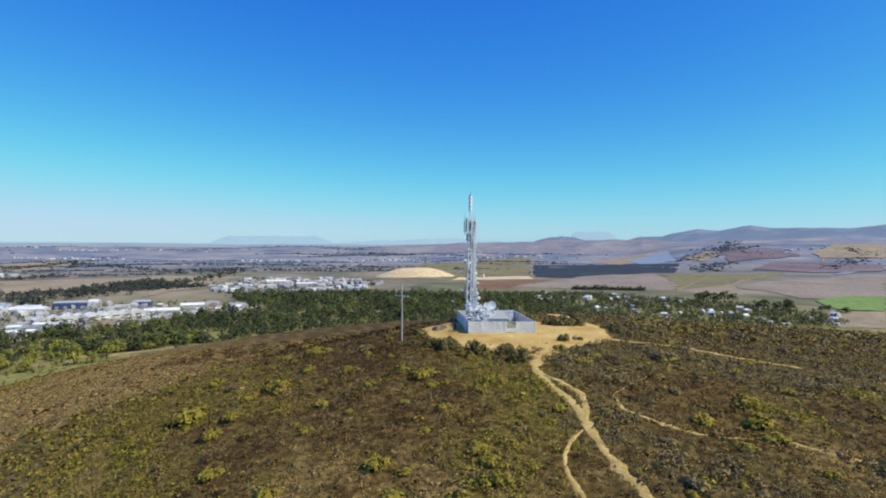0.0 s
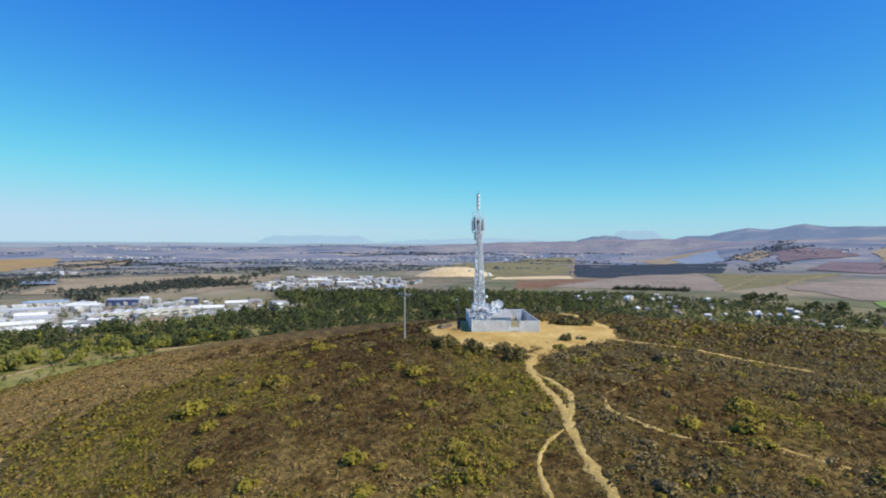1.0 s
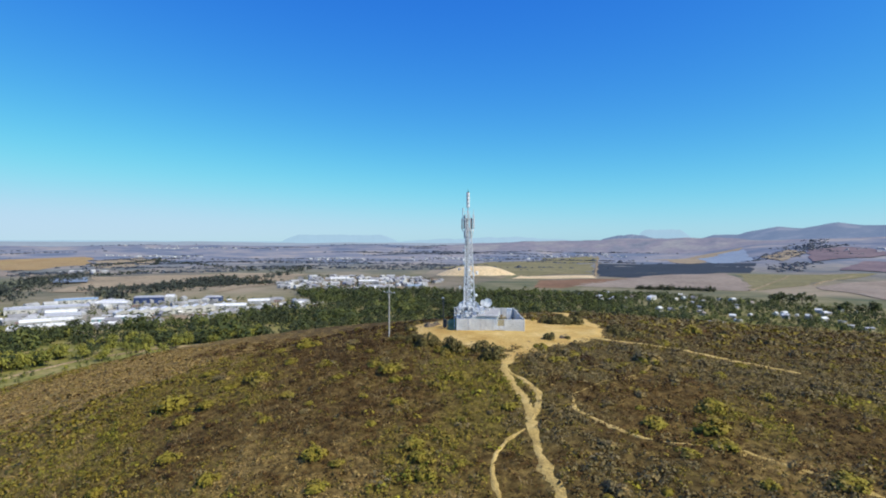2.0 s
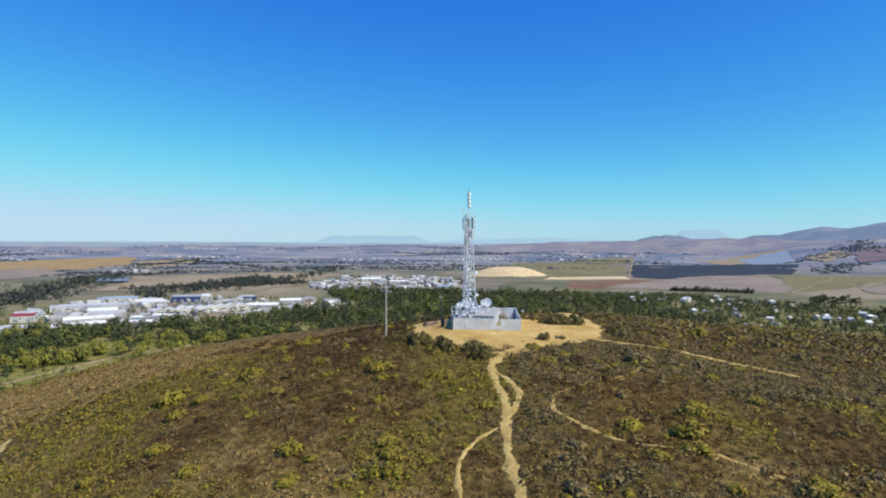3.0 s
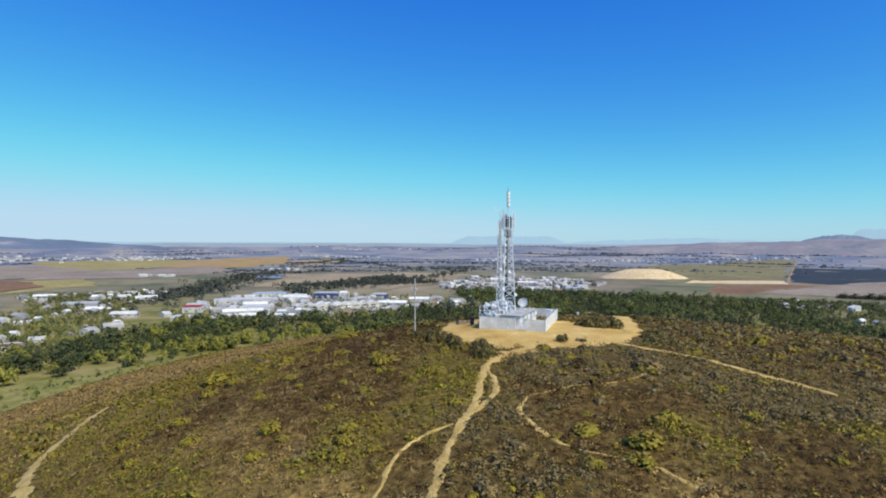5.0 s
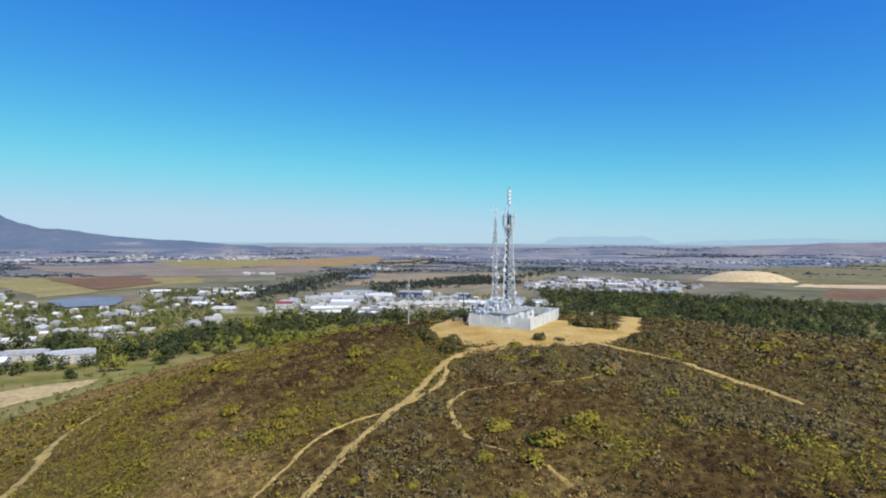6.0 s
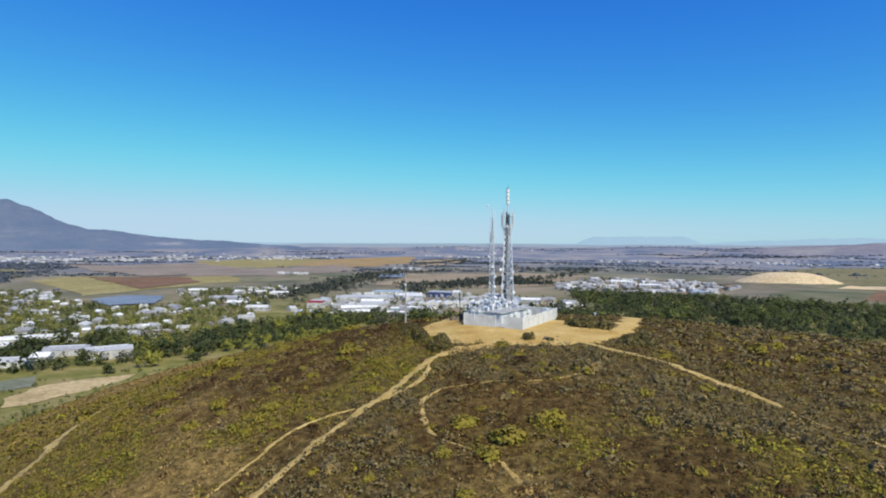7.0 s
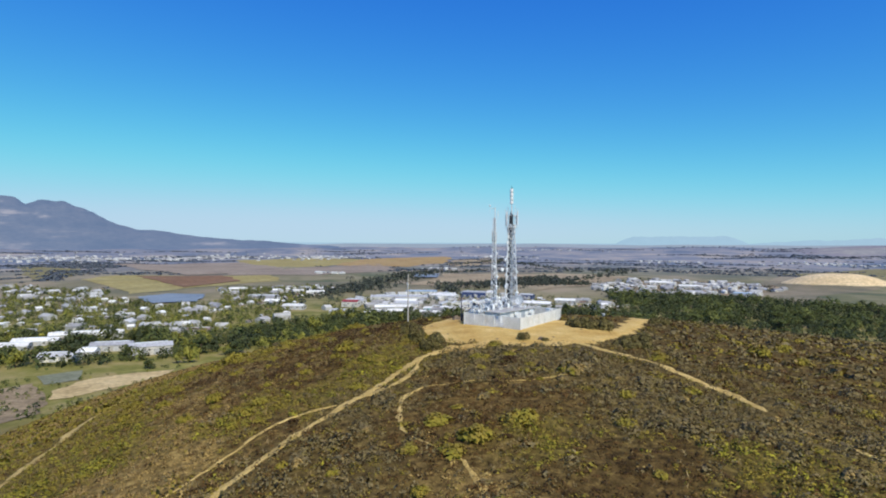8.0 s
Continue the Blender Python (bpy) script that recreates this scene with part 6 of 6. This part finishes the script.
def shed(at, size, turn, wall_mat, roof_mat, label, rise=1.6, doors=3, category="warehouse"):
    w, d, h = size
    root = tagged(new("warehouse" if category == "warehouse" else "long_building"), label, category)
    root.matrix_basis = Matrix.Translation((*at, ground_z(*at))) @ Matrix.Rotation(turn, 4, "Z")
    part("wall", walls(w, d, h, rise - 0.2), wall_mat, root)
    roof = part("roof", gable_roof(w, d, h, rise, 0.3), roof_mat, root)
    bm = bmesh.new()
    box(bm, (0, 0, h + rise + 0.1), (w * 0.8, 0.9, 0.5), 0, 0.05)
    part("ridge_vent", bm, STEEL, roof)
    for k in range(doors):
        x = w * ((k + 0.5) / doors - 0.5)
        bm = bmesh.new()
        box(bm, (x, -d / 2, min(2.2, h * 0.4)), (min(4.0, w / doors * 0.5), 0.2, min(4.4, h * 0.8)))
        part("roller_door", bm, LILAC, root)
        bm = bmesh.new()
        box(bm, (x + w / doors * 0.36, -d / 2, h * 0.62), (w / doors * 0.2, 0.14, 1.2))
        part("window", bm, GLASS, root)
    for x in (-w / 2, w / 2):
        bm = bmesh.new()
        box(bm, (x, 0, h * 0.6), (0.14, d * 0.4, 1.2))
        part("window", bm, GLASS, root)


def build_factories():
    kinds = {
        "white": (PLASTER, SHEET, "white factory building with a pale sheet-metal roof"),
        "lilac": (PLASTER, LILAC, "long factory hall with a grey sheet-metal roof"),
        "red": (PLASTER, RED_SHEET, "factory building with a dark red sheet roof"),
        "blue": (BLUE_SHEET, LILAC, "large dark blue clad warehouse"),
        "teal": (TEAL_SHEET, SHEET, "small teal clad workshop"),
        "pale": (PLASTER, PALE_BLUE, "wide hall with a pale blue roof"),
        "pink": (CREAM, TILE, "low cream building with a tiled roof"),
    }
    rows = [
        (-500, 628, 46, 26, 11, 0.35, "blue"), (-478, 640, 14, 24, 11, 0.35, "white"), (-505, 562, 46, 22, 9, 0.3, "white"), (-545, 505, 100, 26, 8, 0.75, "lilac"),
        (-530, 403, 26, 16, 9, 0.5, "red"), (-550, 428, 30, 18, 7, 0.5, "lilac"), (-464, 402, 30, 16, 7, 0.8, "white"), (-450, 418, 26, 14, 7, 0.8, "white"),
        (-467, 340, 36, 18, 7, 0.45, "lilac"), (-440, 362, 22, 16, 7, 0.45, "white"), (-402, 402, 20, 14, 5, 0.4, "white"), (-409, 455, 20, 12, 6, 0.6, "teal"), (-425, 440, 16, 10, 5, 0.6, "teal"),
    ]
    more = [
        (-350, 568, 46, 18, 7, 0.35, "white"), (-345, 634, 34, 14, 6, 0.4, "white"), (-424, 658, 26, 18, 8, 0.3, "blue"), (-338, 487, 34, 10, 5, 0.35, "pink"),
        (-590, 600, 60, 26, 7, 0.75, "pale"), (-480, 455, 40, 18, 6, 0.6, "lilac"), (-500, 475, 36, 16, 7, 0.6, "white"), (-525, 585, 30, 16, 8, 0.3, "white"), (-430, 385, 26, 12, 6, 0.8, "white"),
    ]
    west = [
        (-488, 30, 38, 14, 5, 1.0, "white"), (-500, 52, 40, 14, 5, 1.0, "white"), (-510, 82, 46, 12, 6, 1.1, "white"), (-500, 100, 40, 12, 6, 1.1, "white"), (-416, 46, 30, 12, 5, 0.9, "lilac"),
        (-421, 66, 14, 14, 5, 0.9, "white"), (-431, 85, 36, 12, 6, 1.0, "lilac"), (-396, 100, 36, 16, 8, 1.2, "lilac"), (-460, 168, 26, 14, 6, 0.8, "pink"),
    ]
    north = [
        (-560, 336, 34, 14, 6, 0.6, "white"), (-696, 468, 32, 14, 6, 0.9, "white"), (-712, 385, 54, 14, 5, 0.7, "lilac"), (-635, 352, 24, 12, 6, 0.7, "white"), (-860, 425, 36, 12, 5, 0.9, "white"),
        (-182, 895, 30, 16, 8, 0.2, "pale"), (-300, 1010, 40, 16, 7, 0.3, "white"), (-380, 1080, 46, 14, 7, 0.4, "white"), (-250, 880, 36, 14, 6, 0.2, "lilac"),
    ]
    for group in (rows, more, west, north):
        for x, y, w, d, h, t, kind in group:
            wall, roof, label = kinds[kind]
            shed((x, y), (w * 0.82, d * 0.82, h * 0.8), t, wall, roof, label, rise=2.2 if kind in ("white", "lilac", "red") else 1.2, doors=2 if w < 30 else 4, category="building" if kind == "pink" else "warehouse")
    # a terrace of gabled units
    for k in range(9):
        x, y = -428 + 7.2 * k, 478 + 9.4 * k * 0.95
        shed((x, y), (11, 16, 6), 0.92 + 1.5708, PLASTER, SHEET, "gabled white unit in a terrace of workshops", rise=3.0, doors=1)


build_factories()


def build_houses():
    rng = np.random.default_rng(55)
    models = [
        house_model(12, 8, 3.0, 2.2, PLASTER, TILE, "white single-storey house with a tiled roof"),
        house_model(10, 8, 5.4, 2.4, PLASTER, SHEET, "white two-storey house with a pale roof"),
        house_model(13, 7, 3.0, 1.6, CREAM, LILAC, "cream house with a grey sheet roof", False),
        house_model(9, 7, 3.0, 2.0, PLASTER, SHEET, "small white gabled cottage"),
    ]
    used = set()
    for a, b in HOMES:
        k = int(rng.integers(4))
        m = Matrix.Translation((a, b, ground_z(a, b))) @ Matrix.Rotation(float(rng.choice([0.4, 1.97, 0.9, 2.5]) + rng.normal(0, 0.1)), 4, "Z") @ Matrix.Scale(float(rng.uniform(0.7, 1.0)), 4)
        if k in used:
            copy_thing(models[k], m)
        else:
            used.add(k)
            models[k].matrix_basis = m


build_houses()


def far_towns():
    """Towns on the plain, too far for single houses to be told apart."""
    rng = np.random.default_rng(66)
    verts, faces = [], []
    towns = [(-2720, 1150, 260, 420, 190), (-2450, 1750, 200, 300, 120), (-3000, 700, 350, 250, 200), (-1800, 2500, 200, 120, 40), (-300, 2700, 260, 160, 50), (300, 3100, 300, 160, 45), (-900, 2500, 200, 150, 35), (-1150, 1280, 60, 50, 16), (-1180, 860, 50, 40, 10), (1500, 2500, 160, 120, 14), (-2100, 3300, 400, 120, 40)]
    spots = [(rng.normal(cx, sx * 0.5), rng.normal(cy, sy * 0.5)) for cx, cy, sx, sy, count in towns for k in range(count)]
    for poly, count in ((QUARRY, 130), (TOWN, 55), (WORKS, 60)):
        spots += list(zip(*fill(rng, poly, count)))
    for x, y in spots:
        w, d, h, t = rng.uniform(8, 20), rng.uniform(7, 12), rng.uniform(2.5, 5), rng.uniform(0, 3.1)
        z = ground_z(x, y)
        c, s = math.cos(t), math.sin(t)
        base = len(verts)
        for px, py, pz in ((-1, -1, -2), (1, -1, -2), (1, 1, -2), (-1, 1, -2), (-1, -1, h), (1, -1, h), (1, 1, h), (-1, 1, h), (-1, 0, h + 2.5), (1, 0, h + 2.5)):
            qx, qy = px * w / 2, py * d / 2
            verts.append((x + qx * c - qy * s, y + qx * s + qy * c, z + pz))
        faces += [tuple(base + q for q in f) for f in ((0, 1, 5, 4), (2, 3, 7, 6), (1, 2, 6, 9, 5), (3, 0, 4, 8, 7), (4, 5, 9, 8), (8, 9, 6, 7))]
    ob = link_mesh("far_town", verts, faces, material("distant_houses", [(0.27, 0.265, 0.27), (0.54, 0.53, 0.51)], 0.02, 0.8, 0.1, 0, island=0.5))
    tagged(ob, "pale houses of distant towns on the plain", "town", kind="stuff")


far_towns()
